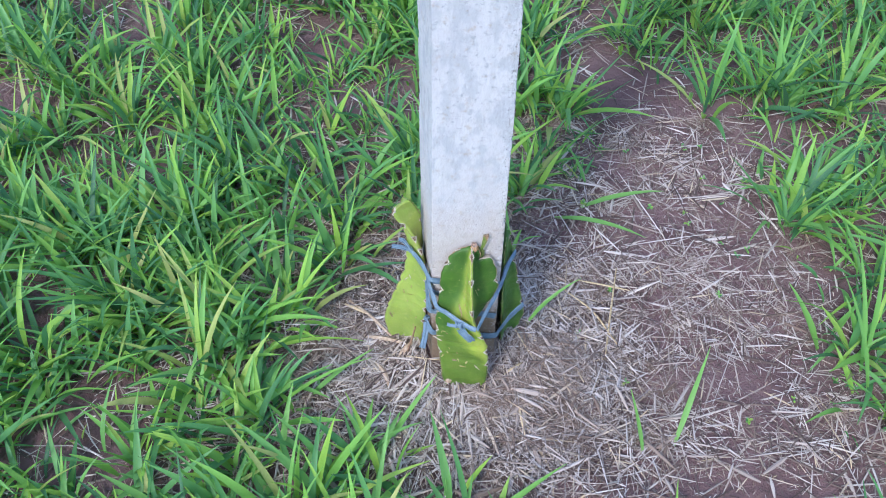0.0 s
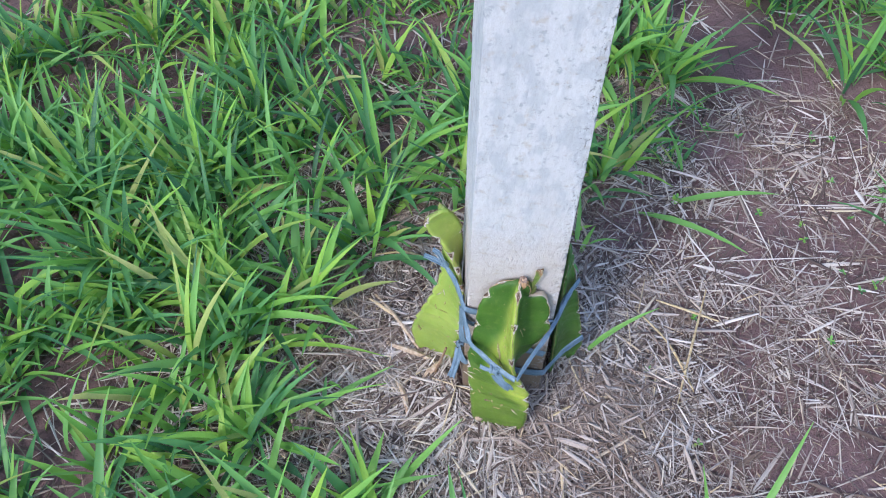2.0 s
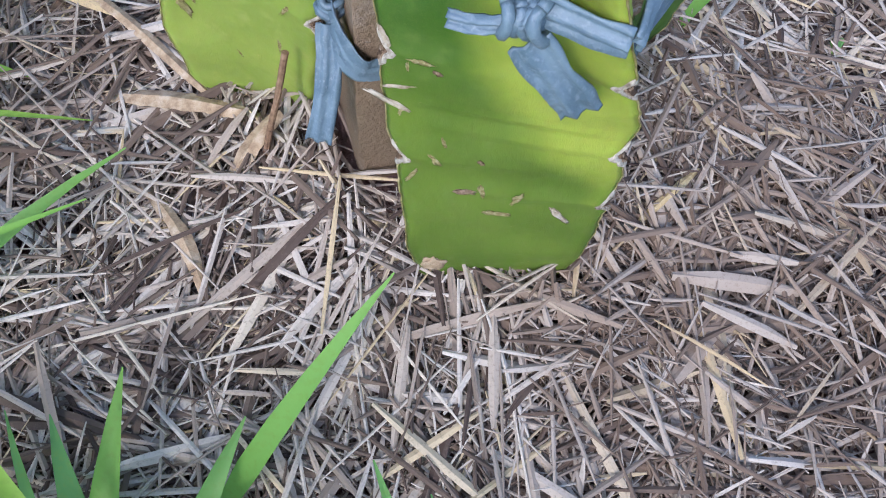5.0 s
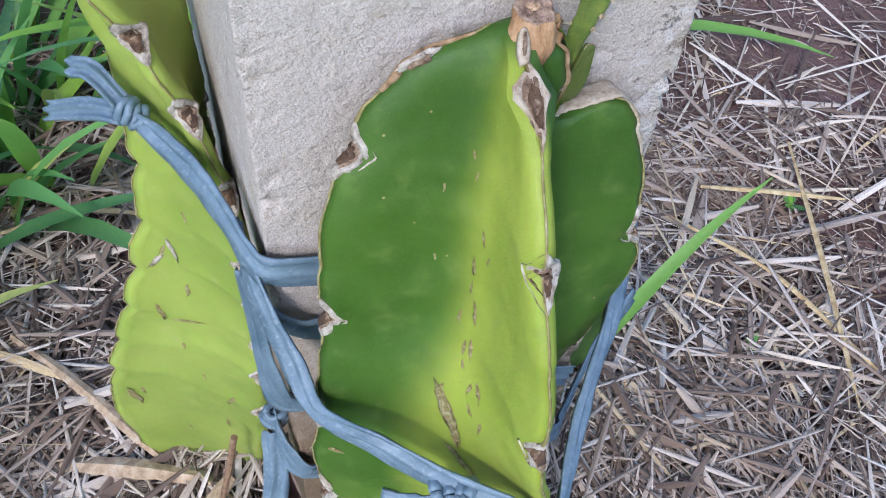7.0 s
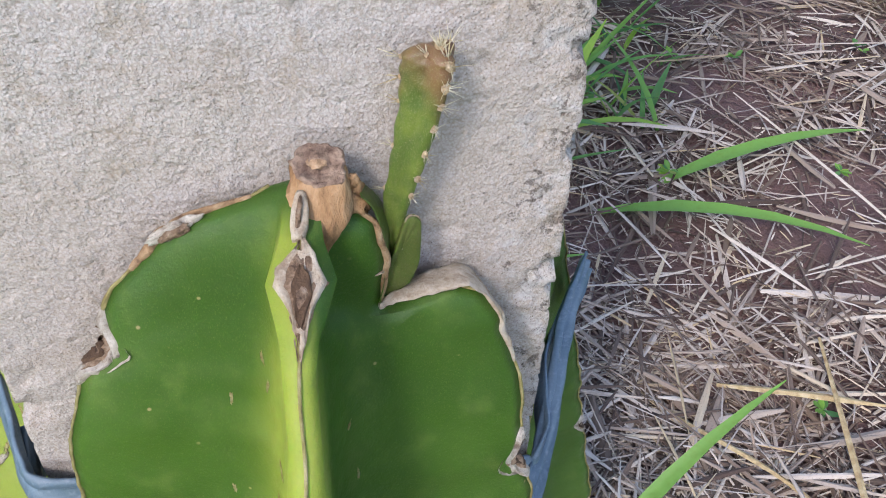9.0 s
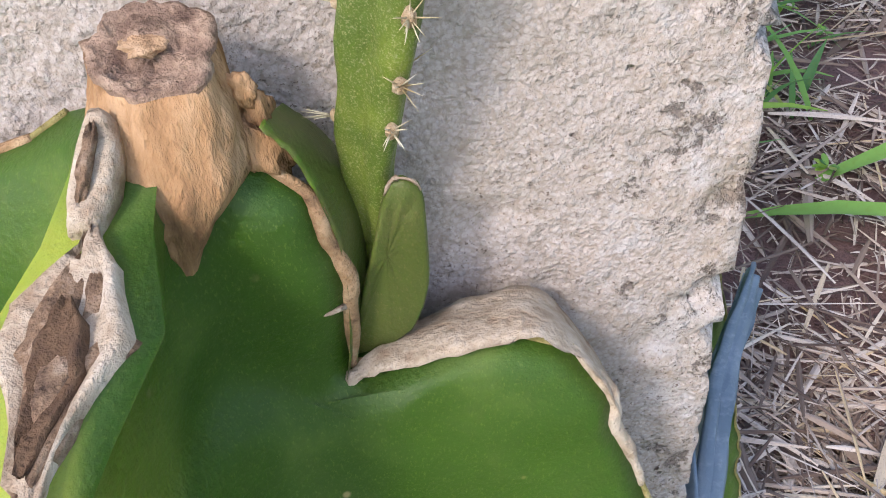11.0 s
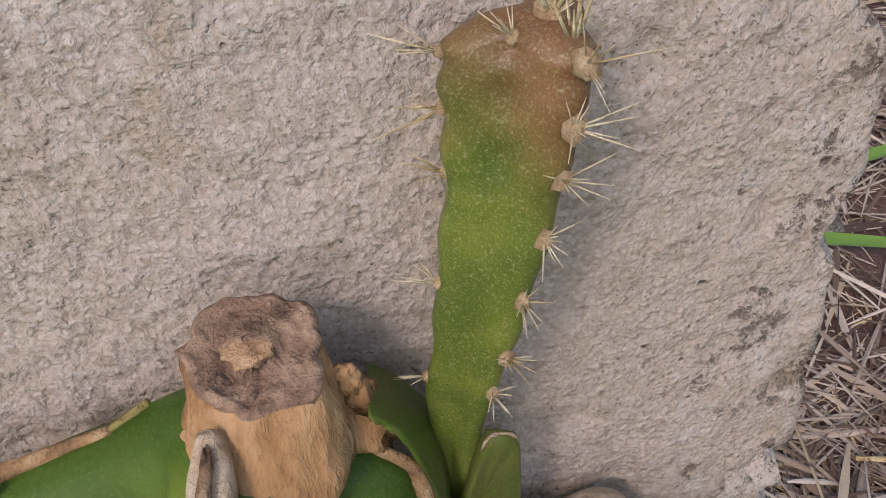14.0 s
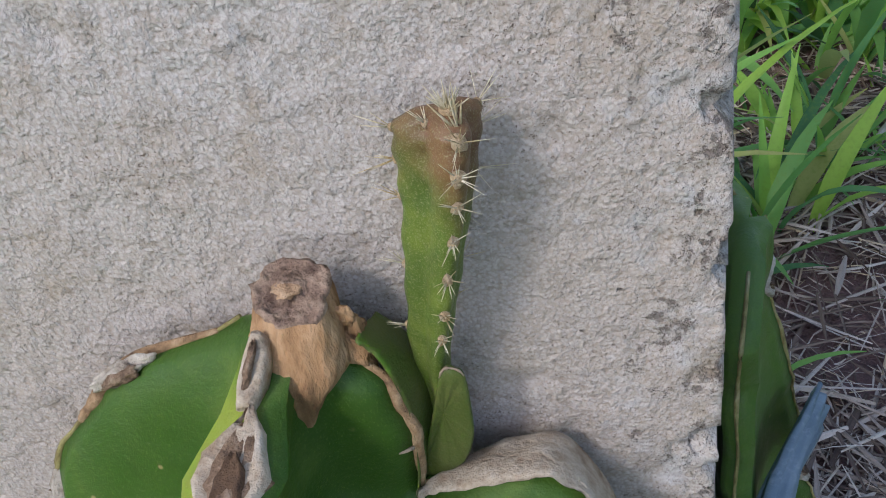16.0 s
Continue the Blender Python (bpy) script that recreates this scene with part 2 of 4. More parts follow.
SKIN_SPROUT = sprout_material()
RIM = bark_material("tan_rim", (0.46, 0.385, 0.29), (0.60, 0.54, 0.45), (0.25, 0.17, 0.11))
TWIG = bark_material("brown_twig", (0.24, 0.145, 0.085), (0.33, 0.21, 0.13), (0.09, 0.05, 0.035))
PIT = bark_material("dark_pit", (0.10, 0.06, 0.035), (0.19, 0.12, 0.07), (0.04, 0.025, 0.02))
CORK = bark_material("grey_cork", (0.46, 0.41, 0.34), (0.62, 0.57, 0.50), (0.20, 0.15, 0.11), 1.6)
SCAB = bark_material("tan_scab", (0.36, 0.31, 0.13), (0.52, 0.47, 0.28), (0.20, 0.13, 0.06), 3.0)
CRUST = bark_material("brown_crust", (0.27, 0.18, 0.115), (0.44, 0.34, 0.25), (0.06, 0.038, 0.028), 2.2)
EDGE = bark_material("tan_edge", (0.27, 0.24, 0.09), (0.40, 0.35, 0.19), (0.16, 0.12, 0.05))
BAND = bark_material("brown_band", (0.34, 0.215, 0.115), (0.50, 0.36, 0.22), (0.12, 0.07, 0.04), 1.4)
PITH = bark_material("stub_pith", (0.52, 0.34, 0.20), (0.66, 0.48, 0.32), (0.28, 0.17, 0.10), 2.0)
STUB = bark_material("dry_stub_bark", (0.37, 0.215, 0.105), (0.52, 0.345, 0.20), (0.13, 0.065, 0.032), 0.9, (1, 1, 0.35))
STUB_END = bark_material("stub_cut_end", (0.32, 0.22, 0.16), (0.50, 0.37, 0.27), (0.13, 0.08, 0.06), 1.8)
SPINE = bark_material("cream_spine", (0.66, 0.60, 0.42), (0.80, 0.76, 0.62), (0.45, 0.33, 0.15))
FELT = bark_material("tan_felt", (0.62, 0.47, 0.29), (0.74, 0.62, 0.44), (0.44, 0.30, 0.17), 4.0)
LEAF = bark_material("tan_leaf", (0.46, 0.33, 0.21), (0.60, 0.48, 0.35), (0.26, 0.17, 0.11), 0.6)
RIBBON = ribbon_material()
STRAW = straw_material()
GRASS = grass_material("green_grass", ((0.0, (0.06, 0.16, 0.075)), (0.22, (0.13, 0.33, 0.105)), (0.5, (0.22, 0.45, 0.11)), (0.72, (0.25, 0.50, 0.085)), (0.93, (0.35, 0.55, 0.08)), (1.0, (0.46, 0.47, 0.16))))
SOIL = soil_material()

# ---- small builders ----


def mesh_object(name, verts, faces, material, parent=None, label="", smooth=True):
    me = bpy.data.meshes.new(name)
    me.from_pydata([tuple(v) for v in verts], [], faces)
    me.materials.append(material)
    if smooth:
        me.shade_smooth()
    ob = new(name, me)
    if parent:
        ob.parent = parent
    if label:
        ob["label"] = label
    return ob


def part(name, bm, material, parent, label=""):
    """Links a bmesh as one mesh object under a thing or under a part."""
    me = bpy.data.meshes.new(name)
    bm.to_mesh(me)
    bm.free()
    me.materials.append(material)
    me.shade_smooth()
    ob = new(name, me)
    ob.parent = parent
    if label:
        ob["label"] = label
    return ob


def thing(name, label, category, group=""):
    return tagged(new(name), label, category, group)


def smooth_path(keys, n):
    """A Catmull-Rom curve through the keys, n points."""
    p = [Vector(k) for k in keys]
    p = [p[0] * 2 - p[1]] + p + [p[-1] * 2 - p[-2]]
    out = []
    for j in range(n):
        u = j / (n - 1) * (len(keys) - 1)
        i = min(int(u), len(keys) - 2)
        u -= i
        a, b, c, d = p[i:i + 4]
        out.append(0.5 * (2 * b + (c - a) * u + (2 * a - 5 * b + 4 * c - d) * u * u + (3 * b - a - 3 * c + d) * u ** 3))
    return out


def lerp_keys(z, keys):
    """Values at z from keys (z, v, v...), eased between them."""
    ks = sorted(keys)
    if z <= ks[0][0]:
        return ks[0][1:]
    for a, b in zip(ks, ks[1:]):
        if z <= b[0]:
            u = (z - a[0]) / (b[0] - a[0])
            return tuple(x + (y - x) * u for x, y in zip(a[1:], b[1:]))
    return ks[-1][1:]


def blob(bm, centre, radius, seed, squash=(1, 1, 1), rough=0.35, level=2, turn=None, dent=0.0):
    made = bmesh.ops.create_icosphere(bm, subdivisions=level, radius=1.0)["verts"]
    for v in made:
        d = v.co.copy()
        k = 1 + rough * noise.noise(d * 2.1 + Vector((seed, seed * 1.7, 0)))
        if dent and d.x > 0:
            d = d.copy()
            d.x -= dent * math.exp(-(d.y ** 2 + d.z ** 2) / 0.16)
        pinch = 1 - 0.45 * max(0.0, d.z) ** 2 if dent else 1
        co = Vector((d.x * squash[0], d.y * squash[1] * pinch, d.z * squash[2])) * radius * k
        if turn is not None:
            co = turn @ co
        v.co = co + Vector(centre)


def tube(bm, path, radii, sides=6):
    rings = []
    for j, p in enumerate(path):
        t = (path[min(j + 1, len(path) - 1)] - path[max(j - 1, 0)]).normalized()
        a = t.cross(Vector((0.3, 0.2, 0.93)))
        a = a.normalized() if a.length > 1e-6 else Vector((1, 0, 0))
        b = t.cross(a)
        r = radii[j] if isinstance(radii, (list, tuple)) else radii
        rings.append([bm.verts.new(p + r * (math.cos(w) * a + math.sin(w) * b)) for w in (2 * math.pi * i / sides for i in range(sides))])
    for r0, r1 in zip(rings, rings[1:]):
        for i in range(sides):
            bm.faces.new((r0[i], r0[(i + 1) % sides], r1[(i + 1) % sides], r1[i]))
    bm.faces.new(rings[0][::-1])
    bm.faces.new(rings[-1])


# ---- the ground ----


def ground_height(x, y):
    mound = 0.045 * math.exp(-((x / 0.12) ** 2 + ((y - 0.02) / 0.115) ** 2))
    near = math.exp(-((x * x + y * y) / 6.0))
    rough = 0.010 * noise.noise((x * 5, y * 5, 0)) + 0.006 * noise.noise((x * 17, y * 17, 3)) + 0.004 * noise.noise((x * 45, y * 45, 5))
    return mound + rough * near


def ground():
    fine = list(np.linspace(-1.3, 1.5, 170))
    far = [2, 3, 5, 9, 16, 30, 60, 120, 250, 600]
    xs = [-v for v in reversed(far)] + fine + far
    ys = [-v for v in reversed(far)] + fine + far
    verts = [(x, y, ground_height(x, y)) for y in ys for x in xs]
    w = len(xs)
    faces = [(j * w + i, j * w + i + 1, (j + 1) * w + i + 1, (j + 1) * w + i) for j in range(len(ys) - 1) for i in range(w - 1)]
    return tagged(mesh_object("ground", verts, faces, SOIL), "reddish-brown bare soil under straw and grass", "ground", kind="structure")


ground()

# ---- the post ----
HALF, RIGHT, REAR, DEPTH, POST_TOP = 0.050, 0.0510, 0.061, 0.100, 1.9  # the rear is wider than the front


def concrete_post():
    """A square cast post with worn, chipped corners and a pitted skin."""
    post = thing("concrete_post", "square whitish-grey rough concrete post with chipped edges, set in the soil", "post")
    n_front, n_side = 110, 26
    loop = []
    for i in range(n_front):
        loop.append((-HALF + (HALF + RIGHT) * i / n_front, 0.0, 0, -1))
    for i in range(n_side):
        u = i / n_side
        loop.append((RIGHT + (REAR - RIGHT) * u, DEPTH * u, 1, 0))
    for i in range(30):
        loop.append((REAR - 2 * REAR * i / 30, DEPTH, 0, 1))
    for i in range(60):
        u = 1 - i / 60
        loop.append((-HALF - (REAR - HALF) * u, DEPTH * u, -1, 0))
    zs = list(np.arange(-0.15, 0.20, 0.004)) + list(np.arange(0.20, 0.40, 0.0011)) + list(np.arange(0.40, 0.80, 0.0035)) + list(np.arange(0.80, POST_TOP, 0.02)) + [POST_TOP]
    verts, w = [], len(loop)
    cy = DEPTH / 2
    for z in zs:
        wave = 0.0012 * noise.noise((0.3, 0.1, z * 9))
        for x, y, nx, ny in loop:
            half = RIGHT if x > 0 else HALF
            ex = half + (REAR - half) * y / DEPTH - abs(x)
            ey = cy - abs(y - cy)
            e = max(ex, ey)  # distance from the nearest corner along the face
            chip = 0.0
            if e < 0.014:
                q = Vector((x * 30, y * 30, z * 42))
                bite = max(0.0, 0.8 * noise.noise(q * 1.3) + 0.5 * noise.noise(q * 4.1) + 0.45 * noise.noise(q * 11) + 0.3 * noise.noise(q * 26) - 0.1)
                chip = 0.0002 + (0.0050 if x > 0 else 0.0036) * bite
                chip *= max(0.0, 1 - e / 0.012) ** 1.6
            s = Vector((x * 60, y * 60, z * 60))
            skin = 0.00045 * noise.noise(s) + 0.00025 * noise.noise(s * 4.3) + 0.00018 * noise.noise(s * 11)
            hole = noise.noise(s * 2.7 + Vector((4, 0, 0)))
            if hole > 0.52 - (0.22 if e < 0.012 else 0):
                skin -= 0.0016 * (hole - 0.3) * (1 + noise.noise(s * 13))
            dx = math.copysign(1, x) if ex < 0.012 else 0
            dy = math.copysign(1, y - cy) if ey < 0.012 else 0
            px = x + nx * skin - dx * chip + wave
            py = y + ny * skin - dy * chip
            verts.append((px, py, z))
    faces = []
    for j in range(len(zs) - 1):
        for i in range(w):
            k = (i + 1) % w
            faces.append((j * w + i, j * w + k, (j + 1) * w + k, (j + 1) * w + i))
    faces.append(tuple((len(zs) - 1) * w + i for i in range(w)))
    mesh_object("shaft", verts, faces, CONCRETE, post)
    return post


concrete_post()

# ---- the cuttings of climbing cactus ----


def scallop(z, notches, depth, width):
    """How far a margin steps inwards at z: sharp small bites at the areoles."""
    return sum(depth * math.exp(-(z - n) / (width * 0.6) if z > n else (z - n) / (width * 1.35)) for n in notches)


def cutting(name, label, skin, z0, z1, axis, ribs, pull=((0.0, 1.0), (0.4, 1.0)), edge_half=0.0026, step=0.0016, grow=1.0, large=(), valley=None, bare=()):
    """A three-winged stem. axis: keys (z, x, y); each rib: keys (z, x, y) of its margin and the heights of its areoles."""
    plant = thing(name, label, "cactus cutting", "cactus cuttings tied round the post")
    count = int((z1 - z0) / step)
    zs = [z0 + (z1 - z0) * j / count for j in range(count + 1)]
    verts, faces, tips = [], [], [[] for _ in ribs]
    n = 16
    ring = len(ribs) * (n + 1)
    for z in zs:
        c = Vector((*lerp_keys(z, axis), z))
        fade = min(1.0, (z - z0) / 0.010 + 0.25, (z1 - z) / 0.006 + 0.2)
        fade = math.sqrt(max(0.05, fade))
        ends = []
        for k, (keys, notches) in enumerate(ribs):
            tip = Vector((*lerp_keys(z, keys), z))
            d = tip - c
            length = max(d.length, 1e-4)
            d /= length
            length += 0.0012 * noise.noise((z * 90, k * 7, z0)) + 0.0006 * noise.noise((z * 300, k * 7, 2))
            length = max(0.005, length * fade)
            side = Vector((-d.y, d.x, 0))
            tip = c + d * length
            side_lean = 0.0015 * noise.noise((z * 60, k * 3.0, 9))
            tip += side * side_lean
            bite = min(scallop(z, [h for h in notches if h not in large], 0.0032 * grow, 0.0040), length * 0.4)
            ends.append((tip, d, side, bite))
            tips[k].append((tip - d * bite, d, side))
        for k in range(len(ribs)):
            tip, d, side, bite = ends[k]
            tip2, d2, side2, bite2 = ends[(k + 1) % len(ribs)]
            pads = [edge_half + sum((0.0032 if h in large else 0.0012 * grow) * math.exp(-abs(z - h) / (0.0016 if h in large else 0.0035)) for h in ribs[q % len(ribs)][1]) for q in (k, k + 1)]
            p0, p2 = tip - d * 0.0022 + side * pads[0], tip2 - d2 * 0.0022 - side2 * pads[1]
            verts.append(tip - d * bite)
            mid = (p0 + p2) / 2
            p1 = c + (mid - c).normalized() * 0.004 if (mid - c).length > 1e-5 else c
            q = lerp_keys(z, pull)[0]
            for i in range(n):
                u = i / (n - 1)
                wt = ((1 - u) ** 2, 2 * q * u * (1 - u), u * u)
                verts.append((p0 * wt[0] + p1 * wt[1] + p2 * wt[2]) / sum(wt) - d * (bite * (1 - u) ** 7) - d2 * (bite2 * u ** 7))
    for j in range(len(zs) - 1):
        for i in range(ring):
            a, b = j * ring + i, j * ring + (i + 1) % ring
            faces.append((a, b, b + ring, a + ring))
    for j, flip in ((0, True), (len(zs) - 1, False)):
        verts.append(sum((Vector(v) for v in verts[j * ring:(j + 1) * ring]), Vector()) / ring + Vector((0, 0, -0.002 if flip else 0.002)))
        for i in range(ring):
            a, b = j * ring + i, j * ring + (i + 1) % ring
            faces.append((b, a, len(verts) - 1) if flip else (a, b, len(verts) - 1))
    if valley:  # the skin sinks where two lobes meet
        verts = [Vector(v) - Vector((0, 0, valley(Vector(v)))) for v in verts]
        tips = [[(tip - Vector((0, 0, valley(tip))), d, side) for tip, d, side in row] for row in tips]
    stem = mesh_object("stem", verts, faces, skin, plant)
    for k, (keys, notches) in enumerate(ribs):
        bm = bmesh.new()
        line = [tip + d * 0.0001 for tip, d, side in tips[k]]
        tube(bm, line, [0.00028 + 0.0004 * abs(noise.noise((j * 0.13, k, 4))) for j in range(len(line))], 6)
        part("rib_margin", bm, EDGE, plant, "thin tan corky edge")
        arc = [0.0]
        for p, q in zip(line, line[1:]):
            arc.append(arc[-1] + (q - p).length)

        def ridge_point(f, w):
            """The skin at ring f (a fraction goes between two rings), w metres across the ridge."""
            found = []
            for j in (int(f), int(f) + 1):
                i, way, left_over = k * (n + 1), (1 if w > 0 else -1), abs(w)
                p = Vector(verts[j * ring + i])
                while True:
                    i = (i + way) % ring
                    q = Vector(verts[j * ring + i])
                    gap = (q - p).length
                    if left_over <= gap:
                        found.append(p.lerp(q, left_over / gap))
                        break
                    p, left_over = q, left_over - gap
            return found[0].lerp(found[1], f - int(f))

        def scab_sheet(bm, middle, long, wide, height, seed):
            """A pointed, four-cornered scab that lies over the ridge."""
            na, nb, grid = 16, 12, []
            for a in range(na + 1):
                u = -1 + 2 * a / na
                at = min(max(middle + u * long, 0.0), arc[-1])
                f = next((j for j in range(len(arc) - 1) if arc[j + 1] >= at), len(arc) - 2)
                f = min(f + (at - arc[f]) / max(arc[f + 1] - arc[f], 1e-6), len(arc) - 1.01)
                half = wide * ((1 - abs(u)) ** (1.35 if long > 0.0055 and wide < 0.62 * long else 0.85) * (1 + 0.5 * noise.noise((u * 2.2, seed, 0))) + 0.03)
                grid.append([ridge_point(f, half * (-1 + 2 * b / nb) * (1 + 0.25 * noise.noise((u * 3, seed, b // 7 + 5)))) for b in range(nb + 1)])
            rows = []
            for a in range(na + 1):
                row = []
                for b in range(nb + 1):
                    du = grid[min(a + 1, na)][b] - grid[max(a - 1, 0)][b]
                    dv = grid[a][min(b + 1, nb)] - grid[a][max(b - 1, 0)]
                    out = du.cross(dv)
                    out = out.normalized() if out.length > 1e-12 else tips[k][0][1]
                    if out.dot(tips[k][min(int(len(zs) * 0.5), len(zs) - 1)][1]) < 0:
                        out = -out
                    row.append(bm.verts.new(grid[a][b] + out * height(-1 + 2 * a / na, -1 + 2 * b / nb)))
                rows.append(row)
            for p, q in zip(rows, rows[1:]):
                for b in range(nb):
                    bm.faces.new((p[b], p[b + 1], q[b + 1], q[b]))

        for h in notches:
            if k in bare or not z0 + 0.004 < h < z1 - 0.002:
                continue
            j = min(range(len(zs)), key=lambda q: abs(zs[q] - h))
            size = grow * (1.0 + 0.25 * noise.noise((h * 400, k, 1)))
            long, wide = (0.0102, 0.0046) if h in large else (0.0072 * min(size, 1.1), 0.0050 * min(size, 1.08))
            at = arc[j] - (0.0 if h in large else 0.0016)
            bm = bmesh.new()
            scab_sheet(bm, at, long, wide, lambda u, v: 0.0004 + 0.0008 * math.exp(-((max(abs(v), abs(u)) - 0.72) / 0.2) ** 2) - 0.0010 * max(0.0, abs(v) - 0.85) / 0.15 + 0.0003 * noise.noise((u * 5, v * 5, h * 99)), h * 91)
            areole = part("areole", bm, RIM if h in large else CORK, plant, "pale tan corky areole" if h in large else "grey-white corky areole")
            bm = bmesh.new()
            scab_sheet(bm, at, long * (0.90 if h in large else 0.66), wide * (0.88 if h in large else 0.68), lambda u, v: 0.0008 + 0.0009 * noise.noise((u * 3, v * 3, h * 57)) + 0.0004 * noise.noise((u * 8, v * 8, h * 57)) - 0.0012 * max(0.0, abs(v) - 0.7) / 0.3, h * 37)
            part("crust", bm, CRUST, areole, "cracked brown crust")
            bm = bmesh.new()
            scab_sheet(bm, at - 0.1 * long, long * (0.48 if h in large else 0.36), wide * (0.52 if h in large else 0.44), lambda u, v: 0.0014 - 0.0008 * math.exp(-(u * u + v * v) / 0.3) + 0.0005 * noise.noise((u * 4, v * 4, h * 31)) - 0.0018 * max(0.0, abs(v) - 0.7) / 0.3, h * 53)
            part("spine_pit", bm, PIT, areole, "dark brown spine pit")

    def surface(k, z, u):
        """A place on the face after rib k, with the way out of it."""
        j = min(range(len(zs) - 1), key=lambda q: abs(zs[q] - z))
        a = j * ring + k * (n + 1) + 1 + int(u * (n - 2))
        p, du, dz = Vector(verts[a]), Vector(verts[a + 1]) - Vector(verts[a]), Vector(verts[a + ring]) - Vector(verts[a])
        return p, du.cross(dz).normalized(), dz.normalized()

    return plant, surface, tips, zs


def front_valley(p):
    def ease(a, b):
        u = max(0.0, min(1.0, (p.z - a) / (b - a)))
        return u * u * (3 - 2 * u)

    return 0.0052 * math.exp(-((p.x - 0.0165) / 0.0052) ** 2) * ease(0.268, 0.294) * (1 - ease(0.2965, 0.310)) if p.x > 0.004 else 0.0


front, front_face, front_tips, front_zs = cutting(
    "cactus_cutting", "glossy green three-winged cactus cutting tied upright against the post front", SKIN_FRONT, 0.030, 0.3160,
    axis=((0.32, 0.006, -0.0065), (0.29, 0.004, -0.0095), (0.24, 0.000, -0.0175), (0.205, -0.006, -0.033), (0.15, -0.008, -0.046), (0.05, -0.004, -0.052), (0.03, -0.003, -0.052)),
    ribs=(
        (((0.3160, -0.001, -0.0036), (0.3130, -0.008, -0.0036), (0.3088, -0.016, -0.0042), (0.300, -0.025, -0.0065), (0.285, -0.034, -0.011), (0.265, -0.038, -0.015), (0.235, -0.040, -0.019), (0.180, -0.046, -0.027), (0.150, -0.045, -0.031), (0.095, -0.039, -0.040), (0.055, -0.036, -0.045), (0.03, -0.030, -0.047)), (0.291, 0.242, 0.203, 0.165, 0.118)),
        (((0.3160, 0.0053, -0.018), (0.3140, 0.0052, -0.026), (0.308, 0.0040, -0.037), (0.295, 0.002, -0.047), (0.275, 0.002, -0.060), (0.255, 0.003, -0.065), (0.225, 0.005, -0.068), (0.205, 0.011, -0.067), (0.170, 0.024, -0.062), (0.150, 0.030, -0.058), (0.10, 0.034, -0.056), (0.06, 0.033, -0.055), (0.03, 0.028, -0.054)), (0.3126, 0.289, 0.241, 0.178, 0.135, 0.100)),
        (((0.3160, 0.0135, -0.008), (0.312, 0.0165, -0.009), (0.305, 0.0180, -0.0092), (0.2972, 0.0172, -0.0095), (0.2956, 0.0290, -0.0098), (0.2940, 0.0340, -0.0102), (0.289, 0.0375, -0.011), (0.280, 0.0402, -0.012), (0.262, 0.0430, -0.016), (0.243, 0.046, -0.018), (0.225, 0.041, -0.020), (0.205, 0.030, -0.022), (0.185, 0.020, -0.022), (0.15, 0.006, -0.022), (0.03, 0.000, -0.030)), (0.256, 0.214)),
    ), pull=((0.03, 0.55), (0.18, 0.6), (0.215, 1.6), (0.25, 3.0), (0.325, 3.2)), grow=1.1, large=(0.3126,), edge_half=0.0022, valley=front_valley)

left, left_face, left_tips, left_zs = cutting(
    "cactus_cutting", "yellow-green cactus cutting leaning against the post's side, tied with ribbon", SKIN_YELLOW, 0.020, 0.342,
    axis=((0.350, -0.082, 0.064), (0.30, -0.076, 0.063), (0.25, -0.069, 0.060), (0.18, -0.074, 0.062), (0.10, -0.086, 0.063), (0.02, -0.090, 0.062)),
    ribs=(
        (((0.342, -0.088, 0.074), (0.32, -0.089, 0.084), (0.30, -0.090, 0.086), (0.245, -0.083, 0.066), (0.20, -0.089, 0.060), (0.16, -0.101, 0.060), (0.11, -0.118, 0.062), (0.07, -0.124, 0.064), (0.035, -0.118, 0.062), (0.02, -0.108, 0.06)), (0.31, 0.265, 0.222, 0.196, 0.172, 0.15, 0.128, 0.106)),
        (((0.342, -0.098, 0.054), (0.333, -0.106, 0.050), (0.318, -0.096, 0.046), (0.300, -0.0825, 0.044), (0.284, -0.0735, 0.042), (0.262, -0.0645, 0.038), (0.236, -0.0575, 0.0345), (0.200, -0.0540, 0.030), (0.164, -0.0540, 0.030), (0.133, -0.0565, 0.0295), (0.08, -0.061, 0.034), (0.02, -0.068, 0.042)), (0.335, 0.312, 0.284, 0.261, 0.232, 0.201, 0.178, 0.155, 0.133, 0.10)),
        (((0.342, -0.076, 0.065), (0.325, -0.068, 0.068), (0.305, -0.0615, 0.071), (0.26, -0.0600, 0.073), (0.15, -0.0615, 0.080), (0.03, -0.068, 0.086)), (0.30, 0.24, 0.18, 0.12)),
    ), pull=((0.0, 0.7), (0.22, 0.8), (0.27, 1.4), (0.35, 1.2)), grow=1.1, bare=(0,))

